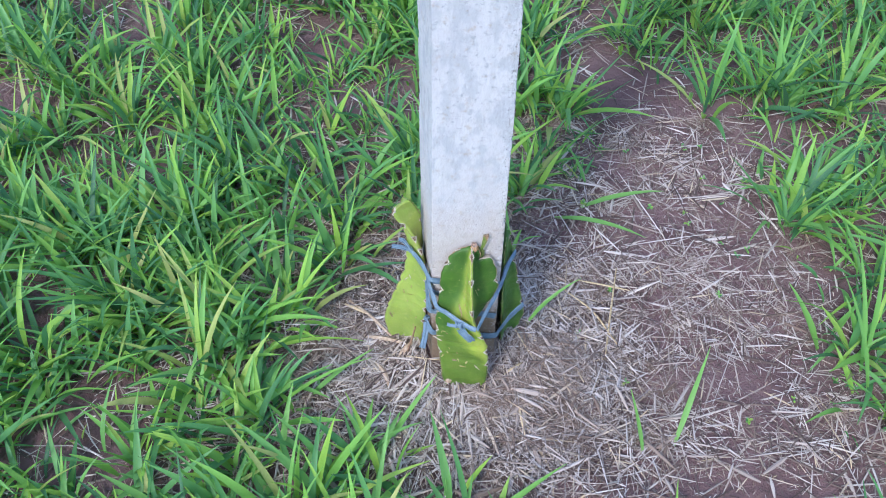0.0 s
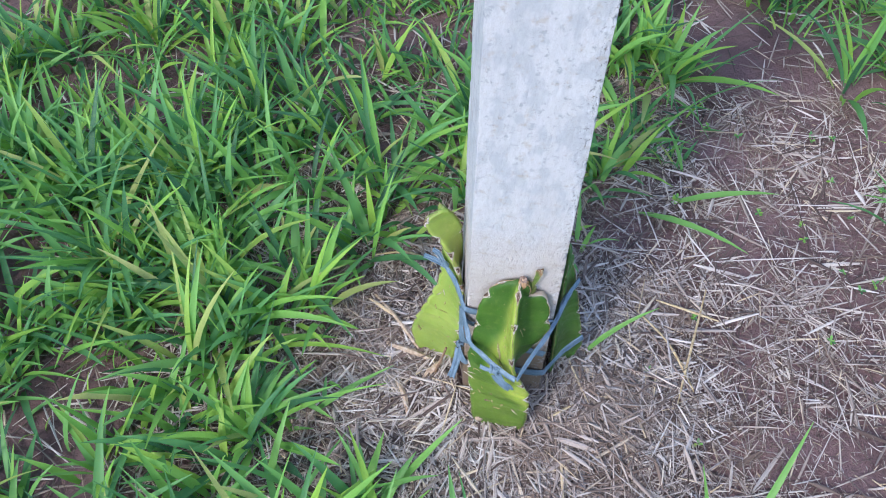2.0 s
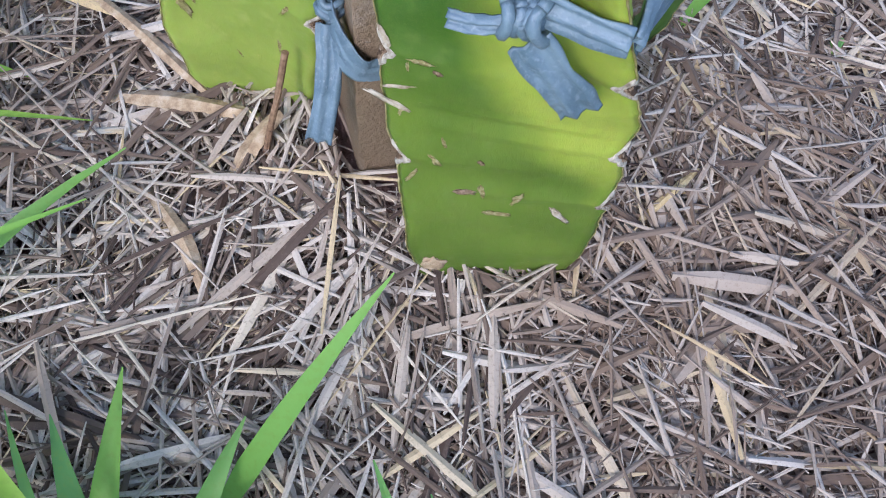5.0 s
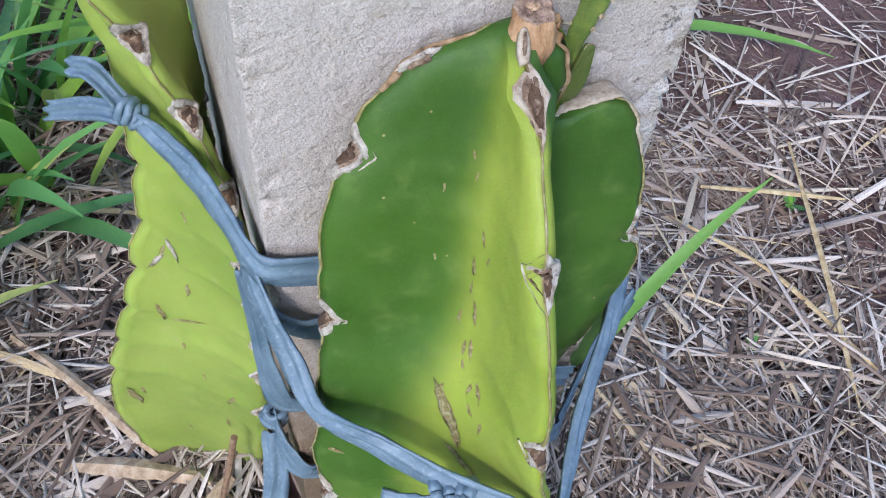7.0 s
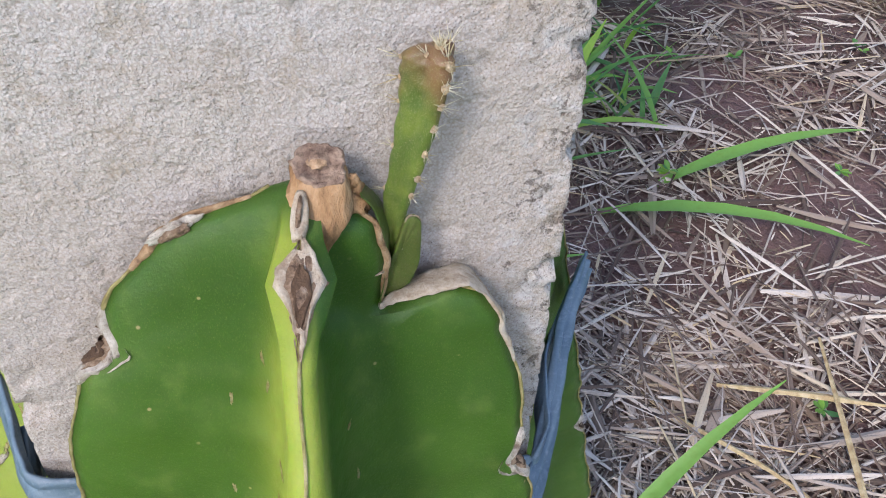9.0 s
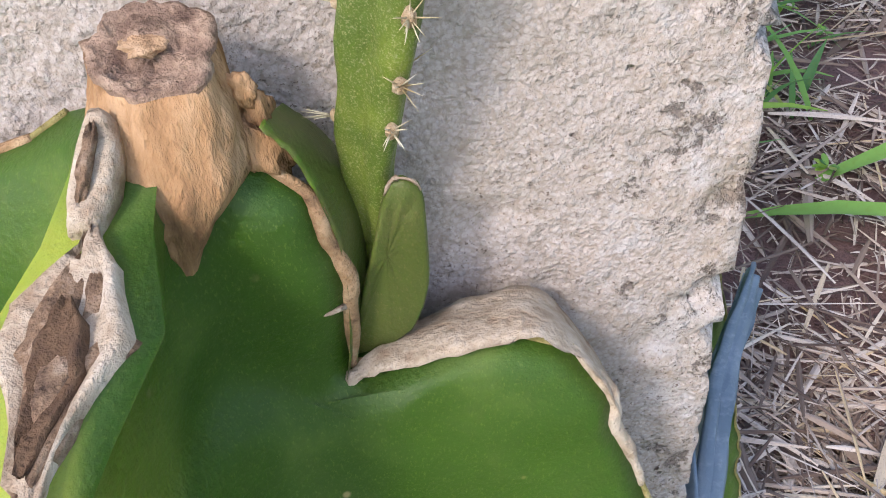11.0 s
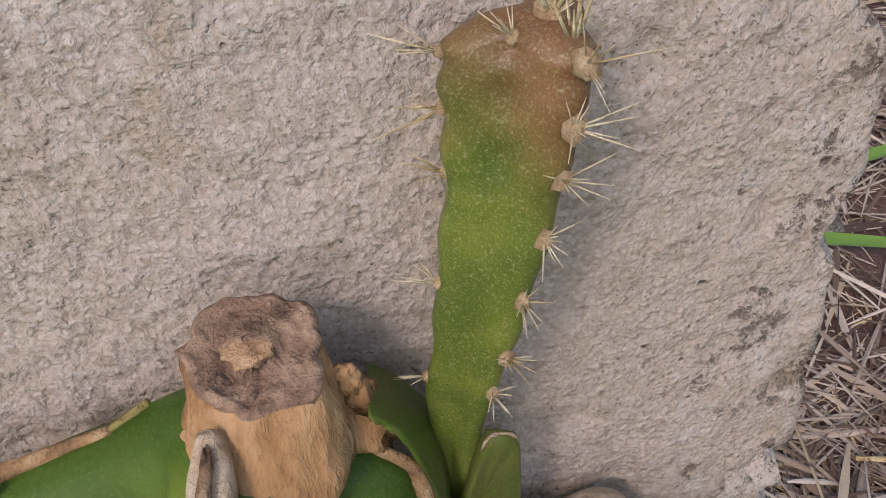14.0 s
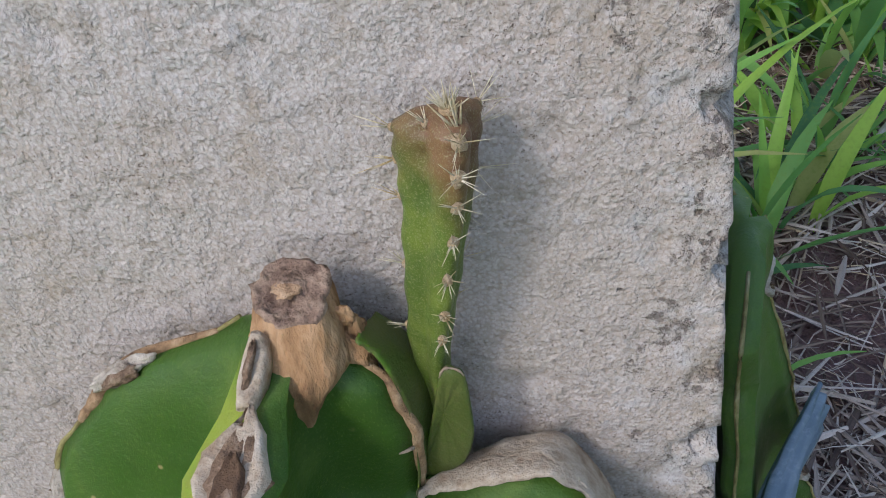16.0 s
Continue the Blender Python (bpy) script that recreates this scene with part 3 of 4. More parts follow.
cutting(
    "cactus_cutting", "dark green cactus cutting in shade beside the post", SKIN_DARK, 0.030, 0.274,
    axis=((0.292, 0.065, 0.058), (0.20, 0.070, 0.060), (0.03, 0.076, 0.062)),
    ribs=(
        (((0.292, 0.060, 0.036), (0.25, 0.060, 0.030), (0.15, 0.062, 0.026), (0.03, 0.066, 0.028)), (0.26, 0.2, 0.14)),
        (((0.292, 0.064, 0.060), (0.27, 0.068, 0.060), (0.24, 0.075, 0.060), (0.20, 0.083, 0.058), (0.13, 0.096, 0.056), (0.08, 0.105, 0.055), (0.05, 0.098, 0.055), (0.03, 0.09, 0.055)), (0.262, 0.21, 0.16, 0.11)),
        (((0.292, 0.0645, 0.080), (0.20, 0.066, 0.090), (0.03, 0.068, 0.092)), (0.25, 0.17, 0.1)),
    ), grow=0.7, bare=(0,))


def corky_rims():
    """Dry tan rims on the head of the front cutting, and scabs on its faces."""
    def margin(k, lo, hi):
        return [tip for (tip, d, side), z in zip(front_tips[k], front_zs) if lo < z < hi]

    for line, fat, material in ((margin(2, 0.276, 0.2956), 0.0007, RIM), (margin(2, 0.2965, 0.3160), 0.0007, BAND), (margin(0, 0.303, 0.3160), 0.0010, BAND)):
        bm = bmesh.new()
        line = smooth_path(line, 40)
        tube(bm, line, [fat * (0.40 + 0.60 * math.sin(math.pi * (0.15 + 0.8 * j / 39)) ** 2) * (1 + 0.3 * noise.noise((j * 0.2, fat * 900, 0)) + 0.2 * noise.noise((j * 0.7, fat * 500, 0))) for j in range(40)], 10)
        part("dry_rim", bm, material, front, "dry tan corky rim" if material is RIM else "dry brown corky rim")

    def ledge(name, front_keys, back_keys, material, thick, label, n=44):
        """A dried band between two lines, with a worn upper face and a lip in front."""
        fa, ba = smooth_path(front_keys, n), smooth_path(back_keys, n)
        bm = bmesh.new()
        rows = []
        for j, (p, q) in enumerate(zip(fa, ba)):
            row = []
            for i in range(9):
                u = i / 8
                c = p.lerp(q, u)
                c.z += thick * (math.sin(math.pi * min(1.0, u * 1.25 + 0.05)) * 0.8 + 0.55 * noise.noise((j * 0.22, u * 2.5, thick * 900)) + 0.25 * noise.noise((j * 0.8, u * 8, 3)))
                c.y -= 0.0005 * (1 - u) * (1 + noise.noise((j * 0.3, 4, 4)))
                row.append(bm.verts.new(c))
            row += [bm.verts.new(q - Vector((0, 0, 0.004))), bm.verts.new(p + Vector((0, 0.001, -0.0008)))]
            rows.append(row)
        for r0, r1 in zip(rows, rows[1:]):
            for i in range(11):
                bm.faces.new((r0[i], r0[(i + 1) % 11], r1[(i + 1) % 11], r1[i]))
        bm.faces.new(rows[0][::-1])
        bm.faces.new(rows[-1])
        part(name, bm, material, front, label)

    ledge("dry_ledge", [(0.0165, -0.0104, 0.2929), (0.0190, -0.0109, 0.2943), (0.0219, -0.0113, 0.2951), (0.0266, -0.0113, 0.2961), (0.0312, -0.0112, 0.2966), (0.0340, -0.0112, 0.2948), (0.0364, -0.0114, 0.2916), (0.0384, -0.0117, 0.2868)],
          [(0.0170, -0.0090, 0.2928), (0.0190, -0.0070, 0.2933), (0.0224, -0.0050, 0.2934), (0.0275, -0.0030, 0.2936), (0.0328, -0.0025, 0.2934), (0.0366, -0.0035, 0.2885), (0.0388, -0.0060, 0.2850), (0.0394, -0.0085, 0.2835)], RIM, 0.0010, "dry tan ledge along the lobe's top")
    ledge("dry_ledge", [(0.0145, -0.0098, 0.3168), (0.0160, -0.0098, 0.3145), (0.0174, -0.0099, 0.3100), (0.0181, -0.0100, 0.3050), (0.0176, -0.0102, 0.2985), (0.0165, -0.0105, 0.2922)],
          [(0.0150, -0.0030, 0.3140), (0.0172, -0.0030, 0.3116), (0.0193, -0.0030, 0.3075), (0.0198, -0.0040, 0.3030), (0.0190, -0.0060, 0.2965), (0.0169, -0.0092, 0.2926)], SKIN_OLIVE, 0.0004, "narrow olive-brown band beside the rim")
    # a thorn stands off the rim
    bm = bmesh.new()
    tube(bm, [Vector((0.0176, -0.0104, 0.3010)), Vector((0.0166, -0.0112, 0.3012)), Vector((0.0152, -0.0116, 0.3013))], [0.00028, 0.00016, 0.00005], 6)
    part("thorn", bm, RIM, front, "short tan thorn")
    # the corky plate that leans from the ridge head against the stub
    bm = bmesh.new()
    rows = []
    for j in range(13):
        u = j / 12
        c = Vector((0.0047, -0.0174, 0.3158)).lerp(Vector((0.0057, -0.0118, 0.3196)), u)
        half = 0.00115 * (0.55 + 0.6 * math.sin(math.pi * (0.12 + 0.75 * u))) * (1 + 0.2 * noise.noise((u * 4, 2, 2)))
        row = []
        for i in range(9):
            v = -1 + i / 4
            lip = 0.0004 * math.exp(-((max(abs(v), abs(2 * u - 1)) - 0.85) / 0.2) ** 2)
            row.append(bm.verts.new(c + Vector((half * v, 0.0004 - 0.55 * lip, 0.0002 + lip - 0.0010 * abs(v) ** 3 + 0.0002 * noise.noise((u * 6, v * 3, 1))))))
        row += [bm.verts.new(c + Vector((half, 0.001, -0.002))), bm.verts.new(c + Vector((-half, 0.001, -0.002)))]
        rows.append(row)
    for r0, r1 in zip(rows, rows[1:]):
        for i in range(11):
            bm.faces.new((r0[i], r0[(i + 1) % 11], r1[(i + 1) % 11], r1[i]))
    bm.faces.new(rows[0][::-1])
    bm.faces.new(rows[-1])
    plate = part("cork_plate", bm, RIM, front, "pale corky plate on the ridge head")
    bm = bmesh.new()
    lean = Vector((0.0009, 0.0036, 0.0028)).to_track_quat("Z", "Y").to_matrix()
    blob(bm, (0.0052, -0.0144, 0.31815), 0.0024, 14, (0.17, 0.20, 1.0), 0.6, 3, lean)
    part("crust", bm, CRUST, plate, "brown crust in the plate's hollow")
    bm = bmesh.new()
    blob(bm, (-0.0140, -0.0060, 0.3102), 0.0024, 5, (1.9, 0.40, 0.5), 0.4, 4, Matrix.Rotation(-0.45, 3, "Y"))
    part("scab", bm, CORK, front, "grey-brown dried scab")
    bm = bmesh.new()
    blob(bm, (-0.0138, -0.0068, 0.3102), 0.0015, 8, (1.8, 0.5, 0.55), 0.5, 3, Matrix.Rotation(-0.45, 3, "Y"))
    part("scab", bm, CRUST, front, "cracked brown scab core")
    rng = random.Random(3)
    spots = [(0, z, u, ln) for z, u, ln in ((0.268, 0.80, 0.0014), (0.255, 0.70, 0.0016), (0.238, 0.76, 0.0024), (0.231, 0.66, 0.0016), (0.247, 0.72, 0.0022), (0.226, 0.72, 0.0020), (0.216, 0.84, 0.0022), (0.219, 0.78, 0.0018), (0.285, 0.62, 0.0014), (0.235, 0.70, 0.002), (0.25, 0.78, 0.002), (0.262, 0.66, 0.0022), (0.272, 0.72, 0.002), (0.243, 0.62, 0.0018), (0.228, 0.8, 0.0022), (0.222, 0.5, 0.0014), (0.26, 0.35, 0.0012), (0.29, 0.5, 0.0013), (0.28, 0.3, 0.0011), (0.118, 0.25, 0.003), (0.102, 0.45, 0.0035), (0.098, 0.62, 0.0045), (0.128, 0.3, 0.0022), (0.16, 0.2, 0.0018), (0.14, 0.12, 0.0025))]
    spots += [(1, z, u, ln) for z, u, ln in ((0.275, 0.6, 0.0012), (0.24, 0.8, 0.004), (0.262, 0.7, 0.0011))]
    spots = [(front, front_face, *q) for q in spots]
    spots += [(left, left_face, 0, z, u, ln) for z, u, ln in ((0.165, 0.55, 0.003), (0.15, 0.35, 0.0035), (0.13, 0.5, 0.002), (0.11, 0.7, 0.0018), (0.185, 0.3, 0.0025), (0.09, 0.25, 0.0025), (0.075, 0.8, 0.003), (0.06, 0.5, 0.0015), (0.205, 0.5, 0.0022), (0.10, 0.9, 0.003))]
    for plant, face, k, z, u, ln in spots:
        p, out, up = face(k, z, u)
        side = out.cross(up)
        tilt = rng.uniform(-0.5, 0.5)
        up2 = up * math.cos(tilt) + side * math.sin(tilt)
        turn = Matrix((out, out.cross(up2), up2)).transposed()
        bm = bmesh.new()
        blob(bm, p, ln, z * 777, (0.07, 0.26, 1.0), 1.3, 3, turn)
        part("scab", bm, SCAB, plant, "small tan scab")
    for plant, face, k, z, u, ln, slim, tilt, material, label in ((front, front_face, 0, 0.2135, 0.60, 0.0088, 0.20, 0.35, SCAB, "long tan scab"), (front, front_face, 0, 0.2135, 0.60, 0.0052, 0.16, 0.35, CRUST, "cracked brown scab core"), (front, front_face, 0, 0.199, 0.70, 0.0060, 0.16, 0.55, SCAB, "tan scratch"),
                                                                  (front, front_face, 0, 0.187, 0.08, 0.0022, 0.35, 1.5, SCAB, "small tan scab"), (front, front_face, 0, 0.164, 0.25, 0.0034, 0.30, 1.6, SCAB, "pale tan scab"), (front, front_face, 0, 0.160, 0.31, 0.0016, 0.5, 1.2, CRUST, "small brown scab"),
                                                                  (front, front_face, 0, 0.100, 0.38, 0.0036, 0.35, 1.45, CRUST, "cracked brown scab"), (front, front_face, 0, 0.088, 0.56, 0.0050, 0.24, 1.5, SCAB, "cracked tan scab"), (front, front_face, 0, 0.088, 0.57, 0.0034, 0.15, 1.5, CRUST, "cracked brown scab core"),
                                                                  (front, front_face, 0, 0.107, 0.12, 0.0036, 0.20, -0.5, SCAB, "tan scratch"), (front, front_face, 0, 0.120, 0.46, 0.0014, 0.6, 0.3, CRUST, "small brown scab"), (front, front_face, 0, 0.090, 0.84, 0.0060, 0.22, 0.9, RIM, "pale torn scab"),
                                                                  (front, front_face, 0, 0.142, 0.07, 0.0070, 0.16, 0.8, RIM, "pale branching scab"), (front, front_face, 0, 0.150, 0.10, 0.0045, 0.14, 1.7, RIM, "pale branching scab"), (front, front_face, 0, 0.170, 0.06, 0.0040, 0.2, 0.2, RIM, "pale scab"),
                                                                  (left, left_face, 0, 0.146, 0.52, 0.0085, 0.05, -1.0, EDGE, "pale scratch"), (left, left_face, 0, 0.186, 0.40, 0.0050, 0.16, 0.6, CORK, "grey scab"), (left, left_face, 0, 0.178, 0.22, 0.0040, 0.2, -0.5, CORK, "grey scab"),
                                                                  (front, front_face, 1, 0.238, 0.78, 0.0075, 0.08, 0.4, SCAB, "long tan scratch"), (left, left_face, 0, 0.085, 0.20, 0.0060, 0.25, 0.3, EDGE, "pale rubbed patch")):
        p, out, up = face(k, z, u)
        up2 = up * math.cos(tilt) + out.cross(up) * math.sin(tilt)
        bm = bmesh.new()
        blob(bm, p + out * 0.0002, ln, z * 333, (0.07, slim, 1.0), 0.9, 3, Matrix((out, out.cross(up2), up2)).transposed())
        part("scab", bm, material, plant, label)
    p, out, up = front_face(0, 0.046, 0.20)
    bm = bmesh.new()
    blob(bm, p, 0.0075, 2, (0.10, 0.6, 1.0), 0.7, 3, Matrix((out, out.cross(up), up)).transposed())
    part("dry_patch", bm, LEAF, front, "pale tan dry patch near the foot")


corky_rims()


def dry_stub():
    """The broken woody stump at the head of the front cutting."""
    path = smooth_path([(0.0082, -0.0126, 0.3078), (0.0083, -0.0113, 0.3112), (0.0086, -0.0094, 0.3158), (0.0087, -0.0080, 0.3213)], 22)
    sides = 48

    def reach(w, u, r):
        k = 1 + 0.20 * noise.noise((math.cos(w) * 1.5, math.sin(w) * 1.5, u * 1.6)) + 0.17 * noise.noise((math.cos(w) * 3.5, math.sin(w) * 3.5, u * 3.5)) + 0.11 * noise.noise((math.cos(w) * 8, math.sin(w) * 8, u * 7))
        return Vector((math.cos(w) * r * k, math.sin(w) * r * k * 0.88, 0.0011 * u * math.sin(w)))

    bm = bmesh.new()
    rings = []
    for j, p in enumerate(path):
        u = j / 21
        r = lerp_keys(u, ((0, 0.0006), (0.15, 0.0014), (0.35, 0.0030), (0.55, 0.0048), (0.75, 0.0046), (0.92, 0.0043), (1.0, 0.0041)))[0]
        rings.append([bm.verts.new(p + reach(2 * math.pi * i / sides, u, r)) for i in range(sides)])
    for a, b in zip(rings, rings[1:]):
        for i in range(sides):
            bm.faces.new((a[i], a[(i + 1) % sides], b[(i + 1) % sides], b[i]))
    stub = part("dry_stub", bm, STUB, front, "broken tan woody stub with a ragged top")
    bm = bmesh.new()
    rings = []
    for r, dz in ((0.0041, -0.0006), (0.00425, 0.0003), (0.0037, 0.0006), (0.0032, 0.0001), (0.0024, 0.0004), (0.0019, 0.0001), (0.0013, 0.0006), (0.0005, 0.0007)):
        rings.append([bm.verts.new(path[-1] + reach(2 * math.pi * i / sides, 1.0, r) + Vector((0, 0, dz + 0.0005 * noise.noise((i * 0.7, r * 2000, 3))))) for i in range(sides)])
    for a, b in zip(rings, rings[1:]):
        for i in range(sides):
            bm.faces.new((a[i], a[(i + 1) % sides], b[(i + 1) % sides], b[i]))
    bm.faces.new(rings[-1])
    part("cut_end", bm, STUB_END, stub, "grey-brown dried cut end")
    bm = bmesh.new()
    blob(bm, path[-1] + Vector((-0.0002, 0.0002, 0.0006)), 0.0015, 31, (1.0, 0.9, 0.35), 0.45, 3)
    part("pith", bm, PITH, stub, "pale orange-tan pith")
    # ragged flaps of bark at its foot
    for x, y, z, r, turn in ((0.0047, -0.0092, 0.3165, 0.0015, 0.5), (0.0137, -0.0088, 0.3140, 0.0021, -0.6), (0.0138, -0.0080, 0.3165, 0.0015, 0.3), (0.0012, -0.0088, 0.3105, 0.0022, 0.9), (0.0028, -0.0080, 0.3128, 0.0018, 0.7), (0.0060, -0.0095, 0.3185, 0.0010, 0.2), (0.0136, -0.0085, 0.3185, 0.0010, -0.2)):
        bm = bmesh.new()
        blob(bm, (x, y, z), r, x * 5000, (0.8, 0.45, 1.2), 0.7, 3, Matrix.Rotation(turn, 3, "Y"))
        part("bark_flap", bm, STUB, front, "loose tan bark flap")


dry_stub()


def sprout():
    """The young shoot: a slim five-sided stem, reddish at its head, with tufts of spines."""
    path = smooth_path([(0.0198, -0.0050, 0.297), (0.0206, -0.0052, 0.309), (0.0227, -0.0062, 0.320), (0.0248, -0.0062, 0.330), (0.0257, -0.0060, 0.3362), (0.0261, -0.0058, 0.3388)], 46)
    girth = ((0, 0.0011), (0.15, 0.0016), (0.4, 0.0024), (0.7, 0.0032), (0.82, 0.0034), (0.87, 0.0033), (0.92, 0.0030), (0.97, 0.0023), (1.0, 0.0010))
    ridge = -1.2
    bm = bmesh.new()
    rings = []
    for j, p in enumerate(path):
        u = j / 45
        r = lerp_keys(u, girth)[0]
        ring = []
        for i in range(30):
            w = 2 * math.pi * i / 30
            k = 1 + 0.34 * math.cos(3 * (w - ridge)) + 0.07 * math.sin(u * 52) * math.cos(3 * (w - ridge)) + 0.05 * noise.noise((math.cos(w) * 2, math.sin(w) * 2, u * 9))
            ring.append(bm.verts.new(p + Vector((math.cos(w) * r * k, math.sin(w) * r * k * 0.85, 0))))
        rings.append(ring)
    for a, b in zip(rings, rings[1:]):
        for i in range(30):
            bm.faces.new((a[i], a[(i + 1) % 30], b[(i + 1) % 30], b[i]))
    bm.faces.new(rings[0][::-1])
    bm.faces.new(rings[-1])
    shoot = part("sprout", bm, SKIN_SPROUT, front, "young green shoot with a reddish-brown tip and pale spines")
    rng = random.Random(7)

    def tuft(at, out, count, long, fat, thick=0.00007):
        b2 = bmesh.new()
        blob(b2, at, fat, at.z * 911, (1, 1, 1.2), 0.5, 1)
        part("areole", b2, FELT, shoot, "tan felted pad")
        b2 = bmesh.new()
        for _ in range(count):
            d = (out + Vector((rng.uniform(-0.9, 0.9), rng.uniform(-0.6, 0.6), rng.uniform(-0.5, 0.9)))).normalized()
            ln = long * rng.uniform(0.45, 1.0)
            tube(b2, [at, at + d * ln * 0.5, at + d * ln], [thick, thick * 0.7, thick * 0.2], 4)
        part("spine_tuft", b2, SPINE, shoot, "tuft of thin cream spines")

    for turn, us in ((0.0, (0.30, 0.37, 0.45, 0.54, 0.63, 0.73, 0.87)), (-2.09, (0.3, 0.45, 0.6, 0.72, 0.85)), (2.09, (0.34, 0.43, 0.52, 0.64, 0.76, 0.87))):
        ang = ridge + turn
        for u in us:
            p = path[int(u * 45)]
            r = lerp_keys(u, girth)[0] * (1.34 + 0.07 * math.sin(u * 52))
            out = Vector((math.cos(ang), min(math.sin(ang), -0.15), 0.25))
            fat = 0.0004 if turn else (0.00085 if u > 0.7 else 0.0006)
            tuft(p + Vector((math.cos(ang) * r, math.sin(ang) * r * 0.85, 0)), out, 5 if turn else 9, 0.0042 if u > 0.6 else 0.0031, fat)
    tip = path[-1]
    tuft(tip + Vector((0.0006, -0.0010, -0.0002)), Vector((0.1, -0.3, 1)), 30, 0.0034, 0.0009, 0.00012)
    tuft(tip + Vector((0.0014, -0.0020, -0.0016)), Vector((0.05, -0.2, 1.4)), 6, 0.0056, 0.0008, 0.00016)
    tuft(tip + Vector((0.0003, -0.0008, 0.0001)), Vector((0.0, -0.2, 1)), 24, 0.0024, 0.0007)
    tuft(tip + Vector((-0.0014, -0.0012, -0.0008)), Vector((-0.4, -0.5, 1)), 7, 0.0026, 0.0005)
    # the flat scale beside its foot, with a corky edge
    outline = smooth_path([(0.0174, 0, 0.2930), (0.0182, 0, 0.2978), (0.0198, 0, 0.3035), (0.0216, 0, 0.3096), (0.0228, 0, 0.3104), (0.0240, 0, 0.3092), (0.0241, 0, 0.3050), (0.0238, 0, 0.3000), (0.0222, 0, 0.2955), (0.0196, 0, 0.2935)], 48)
    bm = bmesh.new()
    heart = Vector((0.0210, 0, 0.3035))
    skins = []
    for depth, inner in ((0.0004, 0.0), (0.0004, 0.55), (0.0001, 0.92), (0.0006, 1.0), (0.0014, 0.9)):
        skins.append([bm.verts.new(Vector((0, -0.0086 + depth + 0.0002 * noise.noise((p.x * 900, p.z * 900, 0)), 0)) + heart + (Vector((p.x, 0, p.z)) - heart) * max(inner, 0.02) * (1 + 0.03 * noise.noise((i * 0.5, 1, 1)))) for i, p in enumerate(outline)])
    for r0, r1 in zip(skins, skins[1:]):
        for i in range(47):
            bm.faces.new((r0[i], r1[i], r1[i + 1], r0[i + 1]))
        bm.faces.new((r0[47], r1[47], r1[0], r0[0]))
    leaf = part("scale_leaf", bm, SKIN_OLIVE, front, "flat olive scale at the shoot's foot")
    bm = bmesh.new()
    edge = [Vector((p.x, -0.0083, p.z)) for p in outline[15:27]]
    tube(bm, edge, [0.00008 + 0.00024 * abs(noise.noise((j * 0.4, 3, 3))) for j in range(len(edge))], 6)
    part("rim", bm, RIM, leaf, "thin tan corky edge")


sprout()

# ---- the blue ties ----


def ribbon(name, keys, width, parent, facing, folds=3, n=60, seed=0, gather=0.0):
    """A creased plastic band along the keys; facing: the way its flat side looks (one vector, or one per key)."""
    path = smooth_path(keys, n)
    face = smooth_path(facing, n) if isinstance(facing[0], (tuple, list)) else [Vector(facing)] * n
    bm = bmesh.new()
    rows = []
    m = 9
    for j, p in enumerate(path):
        t = (path[min(j + 1, n - 1)] - path[max(j - 1, 0)]).normalized()
        f = face[j] - t * face[j].dot(t)
        f.normalize()
        s = t.cross(f)
        w = width * (1 + 0.16 * noise.noise((j * 0.12, seed, 1))) * (1 - gather * math.exp(-j / (0.10 * n)))
        top, low = [], []
        for i in range(m):
            u = i / (m - 1) - 0.5
            lift = 0.0011 * math.sin(u * math.pi * 2 * folds + 2.2 * noise.noise((j * 0.06, seed, 2))) + 0.0006 * noise.noise((u * 6, j * 0.25, seed))
            q = p + s * (u * w) + f * (lift + 0.0012)
            top.append(bm.verts.new(q + f * 0.0003))
            low.append(bm.verts.new(q - f * 0.0003))
        rows.append((top, low))
    for (a, b), (c, d) in zip(rows, rows[1:]):
        for i in range(m - 1):
            bm.faces.new((a[i], a[i + 1], c[i + 1], c[i]))
            bm.faces.new((b[i + 1], b[i], d[i], d[i + 1]))
        bm.faces.new((a[0], c[0], d[0], b[0]))
        bm.faces.new((c[-1], a[-1], b[-1], d[-1]))
    for a, b in (rows[0], rows[-1]):
        for i in range(m - 1):
            bm.faces.new((a[i], b[i], b[i + 1], a[i + 1]))
    bmesh.ops.recalc_face_normals(bm, faces=bm.faces[:])
    return part(name, bm, RIBBON, parent)


def knot(centre, radius, parent, seed, along=(1, 0, 0)):
    bm = bmesh.new()
    a = Vector(along).normalized()
    c = Vector(centre)
    b = a.cross(Vector((0, 1, 0.2))).normalized()
    d = a.cross(b)
    for k in range(4):
        loop = []
        for i in range(25):
            w = 2 * math.pi * i / 24
            loop.append(c + a * radius * (0.45 * (k - 1.5) + 0.18 * math.sin(w * 2 + k)) + (b * math.cos(w) + d * math.sin(w) * 0.8) * radius * (0.8 + 0.15 * math.sin(k * 2.1 + seed)))
        tube(bm, loop, [radius * (0.30 + 0.08 * noise.noise((i * 0.4, k, seed))) for i in range(25)], 7)
    blob(bm, c, radius * 0.8, seed, (1.1, 0.8, 0.8), 0.5, 2)
    part("knot", bm, RIBBON, parent, "tight crumpled blue knot")


